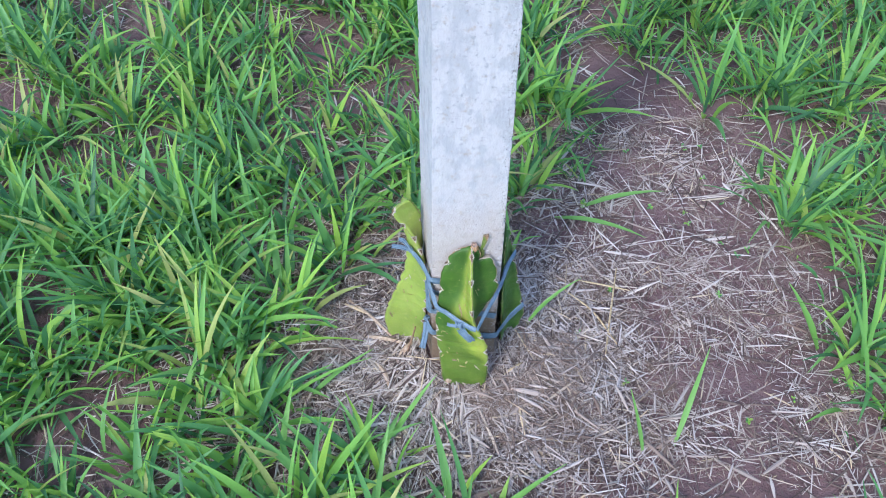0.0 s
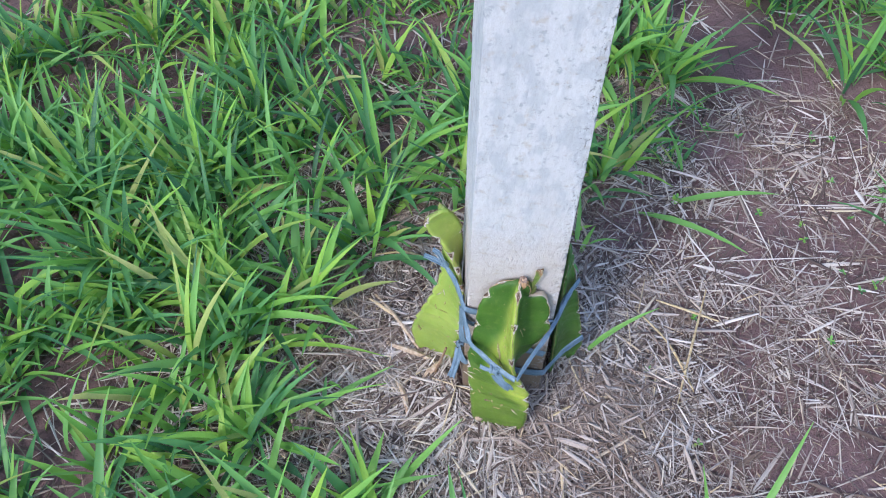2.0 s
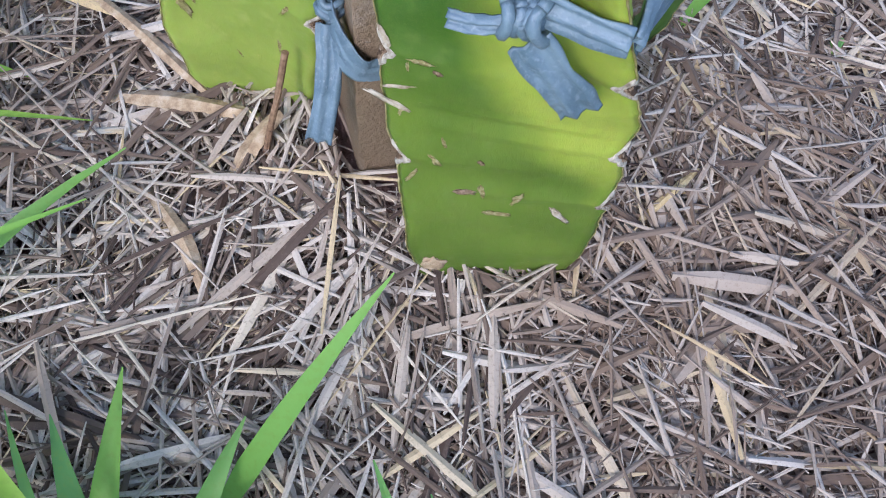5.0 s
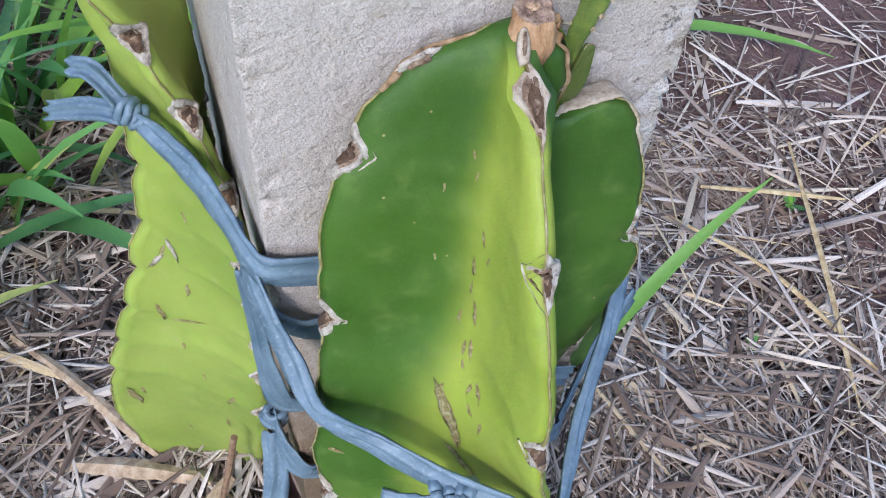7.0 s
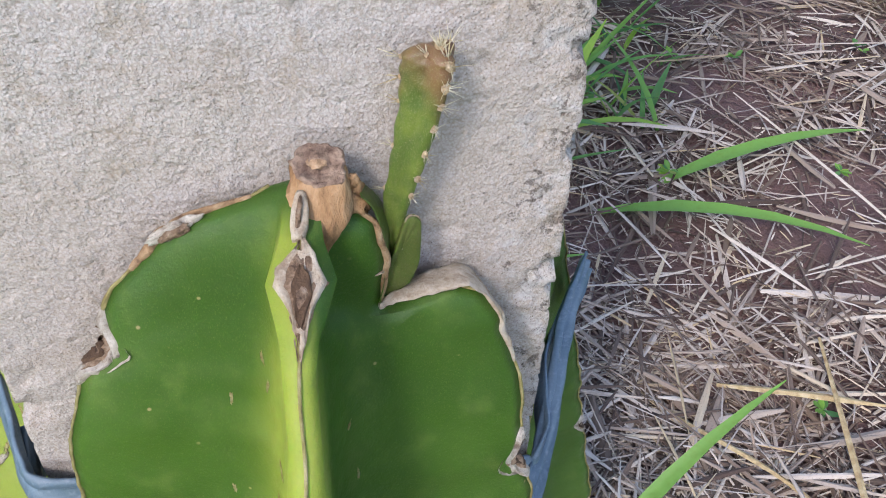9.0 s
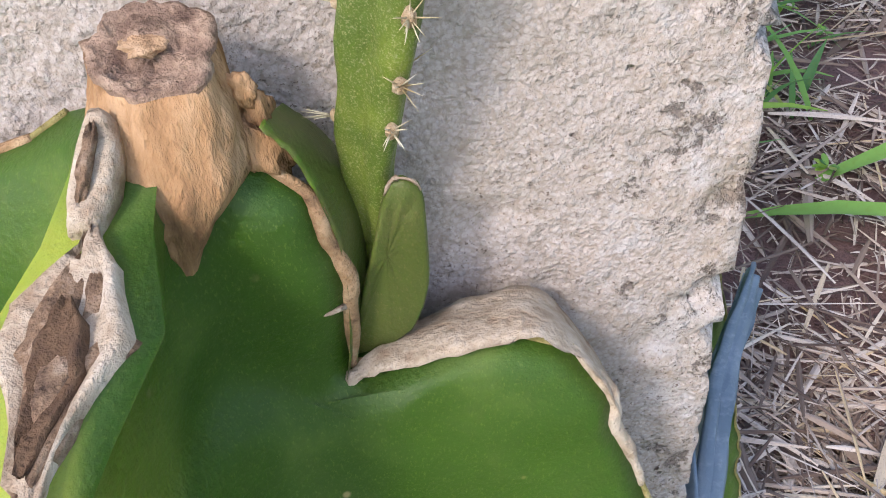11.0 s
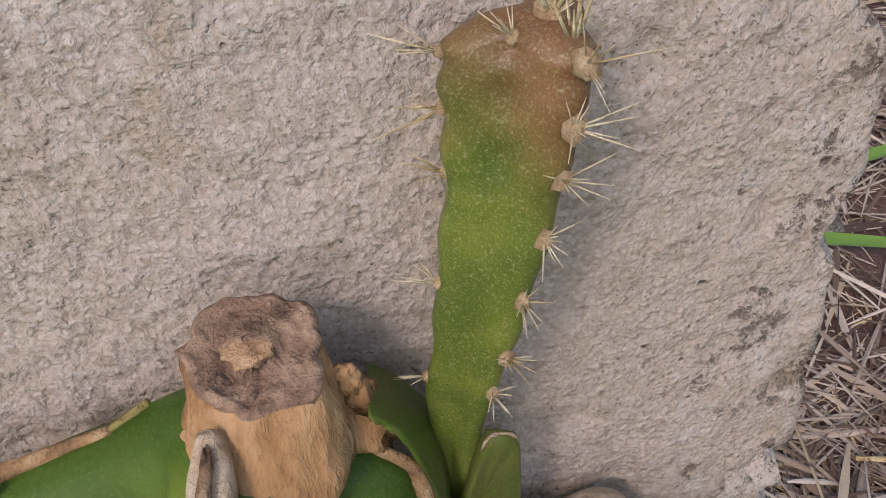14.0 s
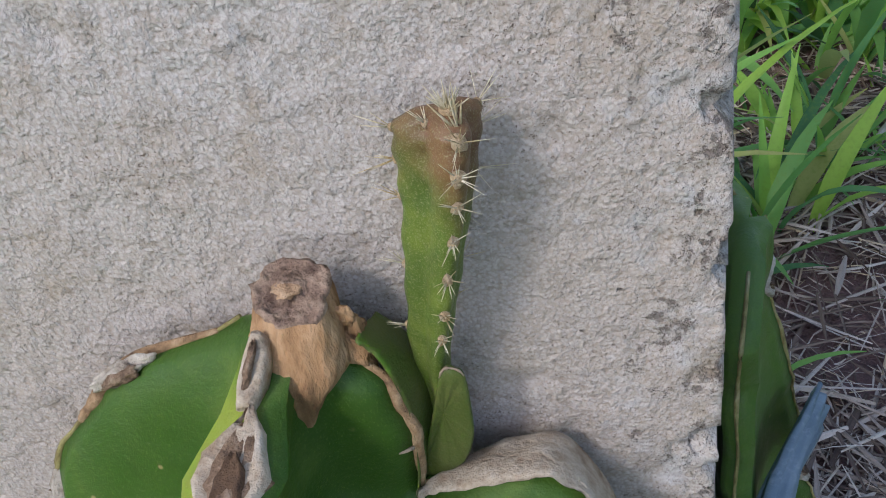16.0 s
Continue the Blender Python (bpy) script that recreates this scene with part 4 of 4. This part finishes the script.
upper = thing("plastic_tie", "faded blue plastic ribbon tied round post and cuttings at mid height", "tie", "ribbon ties")
ribbon("band", [(-0.079, 0.052, 0.2510), (-0.070, 0.039, 0.2490), (-0.0605, 0.022, 0.247), (-0.053, 0.002, 0.244), (-0.048, -0.0026, 0.243), (-0.030, -0.0022, 0.240), (0.0, -0.0022, 0.234), (0.046, -0.0022, 0.226), (0.054, 0.004, 0.228), (0.060, 0.025, 0.228), (0.080, 0.056, 0.228)], 0.0125, upper,
       [(-0.6, -0.7, 0.4), (-0.7, -0.7, 0.3), (-0.8, -0.6, 0.2), (-0.8, -0.6, 0.1), (-0.4, -0.9, 0), (0, -1, 0), (0, -1, 0), (0.3, -1, 0), (0.8, -0.7, 0), (0.9, -0.5, 0.1), (0.9, -0.5, 0.1)], 2, 90, 1, gather=0.65)
knot((-0.0795, 0.052, 0.2515), 0.0042, upper, 3, (-0.6, 0.3, 0.5))
ribbon("tail", [(-0.081, 0.052, 0.2510), (-0.091, 0.060, 0.2475), (-0.105, 0.074, 0.236)], 0.0065, upper, (0.1, -0.7, 0.7), 2, 24, 5)
ribbon("tail", [(-0.081, 0.053, 0.2540), (-0.088, 0.063, 0.2585), (-0.094, 0.069, 0.256)], 0.006, upper, (0.1, -0.8, 0.6), 2, 24, 6)

strap = thing("plastic_tie", "faded blue plastic ribbon knotted across the green cutting", "tie", "ribbon ties")
ribbon("band", [(-0.055, 0.014, 0.243), (-0.0525, -0.002, 0.233), (-0.048, -0.015, 0.220), (-0.0435, -0.0285, 0.2125), (-0.030, -0.0420, 0.2160), (-0.014, -0.0545, 0.2105), (0.000, -0.0625, 0.2070), (0.0105, -0.0695, 0.207)], 0.0092, strap,
       [(-0.9, -0.4, 0.1), (-0.8, -0.6, 0.1), (-0.7, -0.7, 0.2), (-0.6, -0.8, 0.2), (-0.5, -0.85, 0.2), (-0.4, -0.9, 0.2), (-0.3, -0.95, 0.2), (0.2, -0.95, 0.2)], 2, 70, 11)
ribbon("band", [(0.0105, -0.0700, 0.207), (0.026, -0.044, 0.213), (0.042, -0.019, 0.2225), (0.058, 0.010, 0.230), (0.069, 0.036, 0.232), (0.080, 0.056, 0.234)], 0.0068, strap,
       [(0.5, -0.8, 0.2), (0.65, -0.5, 0.45), (0.65, -0.4, 0.6), (0.65, -0.4, 0.6), (0.65, -0.5, 0.5), (0.7, -0.6, 0.3)], 2, 60, 13)
knot((-0.013, -0.0580, 0.2050), 0.0060, strap, 8, (1, -0.5, 0.15))
ribbon("tail", [(-0.012, -0.0605, 0.200), (-0.006, -0.0635, 0.191), (0.001, -0.0655, 0.182), (0.005, -0.066, 0.175)], 0.0118, strap, (-0.2, -0.9, 0.3), 2, 30, 15)
ribbon("tail", [(-0.016, -0.0575, 0.203), (-0.023, -0.0545, 0.200), (-0.030, -0.050, 0.199)], 0.0055, strap, (-0.3, -0.9, 0.3), 2, 24, 17)

lower = thing("plastic_tie", "blue plastic ribbon wound low round the post with a hanging end", "tie", "ribbon ties")
ribbon("band", [(-0.055, 0.020, 0.236), (-0.054, 0.002, 0.229), (-0.048, -0.003, 0.220), (-0.038, -0.0022, 0.212), (-0.015, -0.0022, 0.203), (0.02, -0.0022, 0.195)], 0.0105, lower,
       [(-1, -0.3, 0), (-0.9, -0.5, 0), (-0.5, -0.85, 0), (0, -1, 0), (0, -1, 0), (0, -1, 0)], 2, 50, 21)
ribbon("band", [(-0.056, 0.012, 0.222), (-0.0545, 0.003, 0.196), (-0.0525, -0.002, 0.176), (-0.045, -0.0024, 0.170), (-0.030, -0.0022, 0.168), (0.0, -0.0022, 0.165), (0.048, -0.0022, 0.150)], 0.0115, lower,
       [(-1, -0.3, 0), (-0.95, -0.4, 0), (-0.6, -0.85, 0), (0, -1, 0), (0, -1, 0), (0, -1, 0), (0.2, -1, 0)], 3, 60, 23)
ribbon("band", [(-0.056, 0.016, 0.130), (-0.054, 0.005, 0.126), (-0.049, -0.003, 0.119), (-0.038, -0.0022, 0.116), (0.0, -0.0022, 0.108), (0.046, -0.0022, 0.100), (0.056, 0.006, 0.100), (0.075, 0.026, 0.108), (0.100, 0.046, 0.115)], 0.013, lower,
       [(-0.9, -0.4, 0), (-0.8, -0.6, 0), (-0.5, -0.9, 0), (0, -1, 0), (0, -1, 0), (0.3, -1, 0), (0.7, -0.7, 0), (0.6, -0.8, 0), (0.6, -0.8, 0)], 3, 80, 25)
knot((-0.0565, 0.014, 0.131), 0.0046, lower, 12, (0.2, 0, 1))
ribbon("tail", [(-0.057, 0.010, 0.127), (-0.0585, 0.003, 0.116), (-0.061, -0.004, 0.103), (-0.0655, -0.010, 0.086)], 0.0095, lower, (-0.3, -0.95, 0.1), 2, 40, 29)

# ---- straw and grass ----
BARE = ((0.0, 0.0, 0.235, 0.20), (-0.06, 0.11, 0.17, 0.17), (0.36, 0.14, 0.27, 0.32), (0.47, 0.46, 0.15, 0.25), (-0.58, 0.50, 0.05, 0.04), (-0.47, 0.08, 0.045, 0.035), (0.36, 0.80, 0.10, 0.10), (0.33, -0.24, 0.30, 0.20))


def bareness(x, y):
    """1 where the ground is bare of grass, 0 in full grass."""
    wob = 0.22 * noise.noise((x * 9, y * 9, 8))
    return max(max(0.0, min(1.0, (1.0 + wob - math.hypot((x - cx) / rx, (y - cy) / ry)) / 0.22 + 0.5)) for cx, cy, rx, ry in BARE)


def strips(name, items, material, label, category):
    """Thin bent strips in one mesh. items: foot, heading, length, width, rise (start, end), sag, twist."""
    verts, faces = [], []
    for (x, y, z), az, length, width, lift, sag, roll, seg in items:
        d, s = (math.cos(az), math.sin(az)), (-math.sin(az), math.cos(az))
        base = len(verts)
        cr, sr = math.cos(roll), math.sin(roll)
        for j in range(seg + 1):
            u = j / seg
            px, py = x + d[0] * length * u, y + d[1] * length * u
            pz = z + lift * u - sag * 4 * u * (1 - u) * 0.5
            w = width * (1 - 0.55 * abs(2 * u - 1) ** 3) / 2
            verts.append((px + s[0] * w * cr, py + s[1] * w * cr, pz + w * sr))
            verts.append((px, py, pz + width * 0.22))
            verts.append((px - s[0] * w * cr, py - s[1] * w * cr, pz - w * sr))
        for j in range(seg):
            a = base + j * 3
            faces += [(a, a + 1, a + 4, a + 3), (a + 1, a + 2, a + 5, a + 4)]
    ob = mesh_object(name, verts, faces, material, smooth=False)
    return tagged(ob, label, category, kind="stuff")


def straw_litter():
    rng = random.Random(11)
    items = []

    def lay(x, y, lo, hi, w0, w1, up):
        if -0.056 < x < 0.056 and -0.006 < y < 0.106:
            return
        az = rng.uniform(0, 2 * math.pi)
        length = rng.uniform(lo, hi)
        ex, ey = x + math.cos(az) * length, y + math.sin(az) * length
        if -0.056 < ex < 0.056 and -0.008 < ey < 0.106:
            return
        z0, z1 = ground_height(x, y), ground_height(ex, ey)
        z = z0 + rng.uniform(0.001, up)
        items.append(((x, y, z), az, length, rng.uniform(w0, w1), z1 + rng.uniform(0.001, up) - z, rng.uniform(-0.004, 0.003), rng.uniform(-0.7, 0.7), 3))

    for _ in range(5200):
        x, y = rng.gauss(0, 0.14), rng.gauss(0.0, 0.12)
        if bareness(x, y) > 0.3:
            lay(x, y, 0.015, 0.075, 0.0009, 0.0028, 0.020)
    for _ in range(11500):
        x, y = rng.uniform(0.05, 0.66), rng.uniform(-0.2, 0.62)
        if rng.random() < 0.30 + 1.0 * noise.noise((x * 8, y * 8, 1)) + (0.25 if x < 0.3 else -0.1):
            lay(x, y, 0.012, 0.07, 0.0008, 0.0032, 0.008)
    for _ in range(22000):
        x, y = rng.uniform(-1.3, 1.5), rng.uniform(-0.5, 1.8)
        if rng.random() < 0.6 + noise.noise((x * 6, y * 6, 4)):
            lay(x, y, 0.02, 0.09, 0.001, 0.004, 0.010)
    for _ in range(170):
        x, y = rng.uniform(-0.35, 0.65), rng.uniform(-0.25, 0.6)
        lay(x, y, 0.03, 0.10, 0.003, 0.007, 0.014)
    for _ in range(2600):
        x, y = rng.uniform(-0.46, -0.10), rng.uniform(-0.16, 0.40)
        lay(x, y, 0.015, 0.085, 0.001, 0.0035, 0.014)
    for _ in range(150):
        lay(rng.uniform(-0.24, 0.14), rng.uniform(-0.22, 0.06), 0.03, 0.11, 0.004, 0.009, 0.016)
    for _ in range(13000):
        lay(rng.uniform(-0.3, 0.68), rng.uniform(-0.25, 0.65), 0.004, 0.020, 0.0006, 0.0016, 0.006)
    for _ in range(90):
        lay(rng.uniform(-0.3, 0.6), rng.uniform(-0.2, 0.55), 0.10, 0.20, 0.0012, 0.0024, 0.022)
    for _ in range(750):
        a, r = rng.uniform(0, 6.283), 0.07 + abs(rng.gauss(0, 0.11))
        lay(math.cos(a) * r, 0.03 + math.sin(a) * r, 0.025, 0.075, 0.0028, 0.0052, 0.020)
    for _ in range(6500):
        lay(rng.gauss(0.03, 0.14), rng.gauss(0.02, 0.12), 0.02, 0.06, 0.0006, 0.0014, 0.014)
    strips("straw_litter", items, STRAW, "pale dry grass straw scattered over the soil", "straw")


straw_litter()


def grass_blades(name, blades):
    """Arching, keeled blades in one mesh. blades: foot, heading, length, width, steepness, droop."""
    verts, faces = [], []
    for (x, y, z), az, length, width, steep, droop, twist in blades:
        seg = 6 if math.hypot(x, y - 0.5) < 1.6 else 3
        d, s = Vector((math.cos(az), math.sin(az), 0)), Vector((-math.sin(az), math.cos(az), 0))
        p, ang, base = Vector((x, y, z)), steep, len(verts)
        for j in range(seg + 1):
            u = j / seg
            t = d * math.cos(ang) + Vector((0, 0, math.sin(ang)))
            nrm = Vector((0, 0, math.cos(ang))) - d * math.sin(ang)
            sd = s * math.cos(twist * u) + nrm * math.sin(twist * u)
            w = width * min(1.0, 0.35 + 1.9 * u) * (1 - u ** 2.2) / 2 + 0.0003
            verts += [p + sd * w + nrm * w * 0.35, p, p - sd * w + nrm * w * 0.35]
            p = p + t * (length / seg)
            ang -= droop / seg
        for j in range(seg):
            a = base + j * 3
            faces += [(a, a + 1, a + 4, a + 3), (a + 1, a + 2, a + 5, a + 4)]
    return mesh_object(name, verts, faces, GRASS)


def lawn():
    rng = random.Random(5)
    blades = []

    def clump(x, y, size, count, spread):
        for _ in range(count):
            a, r = rng.uniform(0, 6.283), abs(rng.gauss(0, spread))
            bx, by = x + math.cos(a) * r, y + math.sin(a) * r
            if bareness(bx, by) > 0.75 or math.hypot(bx, by - 0.03) < 0.205:
                continue
            length = size * rng.uniform(0.45, 1.15)
            head = a + rng.gauss(0, 1.2)
            blades.append(((bx, by, ground_height(bx, by) - 0.004), head, length, rng.uniform(0.0060, 0.0140) * min(1.15, size / 0.13), rng.uniform(0.65, 1.45), rng.uniform(0.2, 1.3), rng.uniform(-0.7, 0.7)))

    step = 0.105
    for gy in range(-9, 22):
        for gx in range(-17, 19):
            x, y = (gx + rng.uniform(-0.5, 0.5)) * step, (gy + rng.uniform(-0.5, 0.5)) * step
            if bareness(x, y) > 0.45 or rng.random() < 0.10 or noise.noise((x * 7.5, y * 7.5, 13)) > 0.36 or math.hypot(x, (y - 0.6) * 1.1) > 1.62 + 0.35 * noise.noise((x * 1.6, y * 1.6, 6)):
                continue
            big = noise.noise((x * 3.1, y * 3.1, 2)) > -0.18
            clump(x, y, rng.uniform(0.13, 0.21) if big else rng.uniform(0.07, 0.12), rng.randint(18, 34) if big else rng.randint(14, 24), 0.034)
    for _ in range(24):  # the thick sward beside the straw
        x, y = rng.uniform(-0.78, -0.30), rng.uniform(-0.20, 0.42)
        clump(x, y, rng.uniform(0.11, 0.20), rng.randint(16, 28), 0.036)
    for _ in range(4200):
        x, y = rng.uniform(-1.6, 1.7), rng.uniform(-0.8, 2.1)
        if bareness(x, y) < 0.35 and math.hypot(x, y - 0.6) < 1.7:
            clump(x, y, rng.uniform(0.04, 0.11), 2, 0.02)
    for _ in range(10500):
        a, r = rng.uniform(0, 6.283), 1.25 + 4.9 * rng.random() ** 1.25
        x, y = math.cos(a) * r, 0.6 + math.sin(a) * r
        if noise.noise((x * 0.9, y * 0.9, 3)) < -0.30 - 0.12 * (4.5 - r):
            continue
        clump(x, y, rng.uniform(0.10, 0.21), 8, 0.08)
    tagged(grass_blades("grass", blades), "lush green broad-bladed grass in loose tussocks", "grass", kind="stuff")


lawn()

# single blades that lean over the straw near the post
for x, y, az, length, width, steep, droop in ((0.112, 0.070, 22, 0.135, 0.008, 1.05, 0.95), (0.20, 0.345, -26, 0.19, 0.012, 0.40, 0.70), (0.25, 0.362, 5, 0.18, 0.012, 0.40, 0.60), (-0.26, -0.045, 28, 0.145, 0.009, 0.65, 0.60), (-0.128, -0.134, 34, 0.150, 0.010, 1.0, 0.35), (-0.347, 0.007, -25, 0.15, 0.015, 0.45, 0.70),
                                              (0.66, -0.05, 105, 0.26, 0.013, 1.2, 0.4), (0.68, -0.02, 95, 0.24, 0.012, 1.3, 0.3), (0.65, -0.10, 120, 0.24, 0.013, 1.2, 0.5), (0.70, -0.08, 80, 0.25, 0.012, 1.2, 0.4), (-0.37, -0.09, 20, 0.20, 0.012, 0.8, 0.8), (-0.29, -0.15, 75, 0.13, 0.011, 1.0, 0.6), (0.32, -0.16, 60, 0.17, 0.010, 0.8, 0.4), (0.27, -0.17, 110, 0.12, 0.008, 1.1, 0.3)):
    blade = grass_blades("grass_blade", [((x, y, ground_height(x, y) - 0.002), radians(az), length, width, steep, droop, 0.3)])
    tagged(blade, "single long green grass blade arching over the straw", "grass blade", "lone grass blades")


def dry_leaf(name, label, keys, width, material):
    """One dry stalk or leaf lying on the straw: a keeled strip with some thickness."""
    line, rows = smooth_path([(x, y, ground_height(x, y) + h) for x, y, h in keys], 16), []
    bm = bmesh.new()
    for j, p in enumerate(line):
        t = (line[min(j + 1, 15)] - line[max(j - 1, 0)]).normalized()
        s = t.cross(Vector((0, 0, 1))).normalized()
        w = width * (0.45 + 0.55 * math.sin(math.pi * (0.08 + 0.84 * j / 15))) * (1 + 0.25 * noise.noise((j * 0.5, width * 900, keys[0][0] * 50))) / 2
        lean = Vector((0, 0, 0.35 * w * noise.noise((j * 0.25, 3, keys[0][0] * 70))))
        rows.append([bm.verts.new(p + s * w + lean), bm.verts.new(p + Vector((0, 0, 0.25 * width))), bm.verts.new(p - s * w - lean), bm.verts.new(p - Vector((0, 0, 0.12 * width)))])
    for a, b in zip(rows, rows[1:]):
        for i in range(4):
            bm.faces.new((a[i], a[(i + 1) % 4], b[(i + 1) % 4], b[i]))
    bm.faces.new(rows[0][::-1])
    bm.faces.new(rows[-1])
    me = bpy.data.meshes.new(name)
    bm.to_mesh(me)
    bm.free()
    me.materials.append(material)
    tagged(new(name, me), label, "dry stalk" if name == "dry_stalk" else "dry leaf", "dry stalks on the straw" if name == "dry_stalk" else "dry leaves on the straw")


STALK = bark_material("yellow_stalk", (0.52, 0.39, 0.20), (0.66, 0.54, 0.33), (0.34, 0.22, 0.11), 0.6)
for keys, width in ((((0.224, 0.175, 0.014), (0.268, 0.160, 0.018), (0.312, 0.147, 0.012)), 0.0042), (((0.192, 0.156, 0.014), (0.236, 0.102, 0.018), (0.268, 0.032, 0.010)), 0.0036),
                    (((0.298, 0.198, 0.014), (0.266, 0.092, 0.020), (0.243, 0.012, 0.012)), 0.0034), (((-0.193, 0.219, 0.016), (-0.150, 0.222, 0.020), (-0.111, 0.218, 0.012)), 0.0044), (((0.097, -0.016, 0.014), (0.080, -0.028, 0.018), (0.061, -0.040, 0.012)), 0.0038)):
    dry_leaf("dry_stalk", "long straw-yellow dry grass stalk lying on the litter", keys, width, STALK)
for keys, width in ((((-0.160, 0.069, 0.012), (-0.128, 0.055, 0.020), (-0.097, 0.040, 0.016)), 0.010), (((-0.081, 0.034, 0.020), (-0.094, 0.022, 0.019), (-0.108, 0.008, 0.012)), 0.0085), (((-0.185, 0.150, 0.012), (-0.150, 0.105, 0.020), (-0.112, 0.056, 0.016)), 0.006), (((-0.145, 0.020, 0.012), (-0.128, -0.012, 0.018), (-0.118, -0.045, 0.012)), 0.007)):
    dry_leaf("dry_leaf", "broad tan dried grass leaf lying on the straw", keys, width, LEAF)


def twig():
    bm = bmesh.new()
    line = smooth_path([(-0.0745, 0.030, 0.088), (-0.0800, 0.026, 0.066), (-0.0870, 0.021, 0.042), (-0.0910, 0.018, 0.022)], 14)
    tube(bm, line, [0.0015 * (1 + 0.2 * noise.noise((j * 0.5, 0, 1))) for j in range(14)], 8)
    me = bpy.data.meshes.new("twig")
    bm.to_mesh(me)
    bm.free()
    me.materials.append(TWIG)
    tagged(new("twig", me), "thin brown dry twig stuck in the straw beside the cutting", "twig")


twig()


def seedlings():
    """Tiny weeds with pairs of rounded leaves."""
    rng = random.Random(21)
    verts, faces = [], []
    for _ in range(24):
        x, y = rng.uniform(0.20, 0.62), rng.uniform(-0.15, 0.6)
        if math.hypot(x, y) < 0.17:
            continue
        z = ground_height(x, y) + 0.010
        for k in range(rng.randint(4, 9)):
            a, ln = rng.uniform(0, 6.283), rng.uniform(0.003, 0.007)
            d, q = Vector((math.cos(a), math.sin(a), rng.uniform(-0.1, 0.6))).normalized(), Vector((-math.sin(a), math.cos(a), 0))
            p, b = Vector((x, y, z)), len(verts)
            for u, w in ((0.05, 0.08), (0.4, 0.42), (0.7, 0.5), (1.0, 0.12)):
                c = p + d * ln * u * 1.4
                verts += [c + q * ln * w * 0.7 + Vector((0, 0, 0.0006)), c, c - q * ln * w * 0.7 + Vector((0, 0, 0.0006))]
            for j in range(3):
                c = b + j * 3
                faces += [(c, c + 1, c + 4, c + 3), (c + 1, c + 2, c + 5, c + 4)]
    tagged(mesh_object("weed_seedlings", verts, faces, GRASS), "tiny green weed seedlings between the straw", "weeds", kind="stuff")


seedlings()
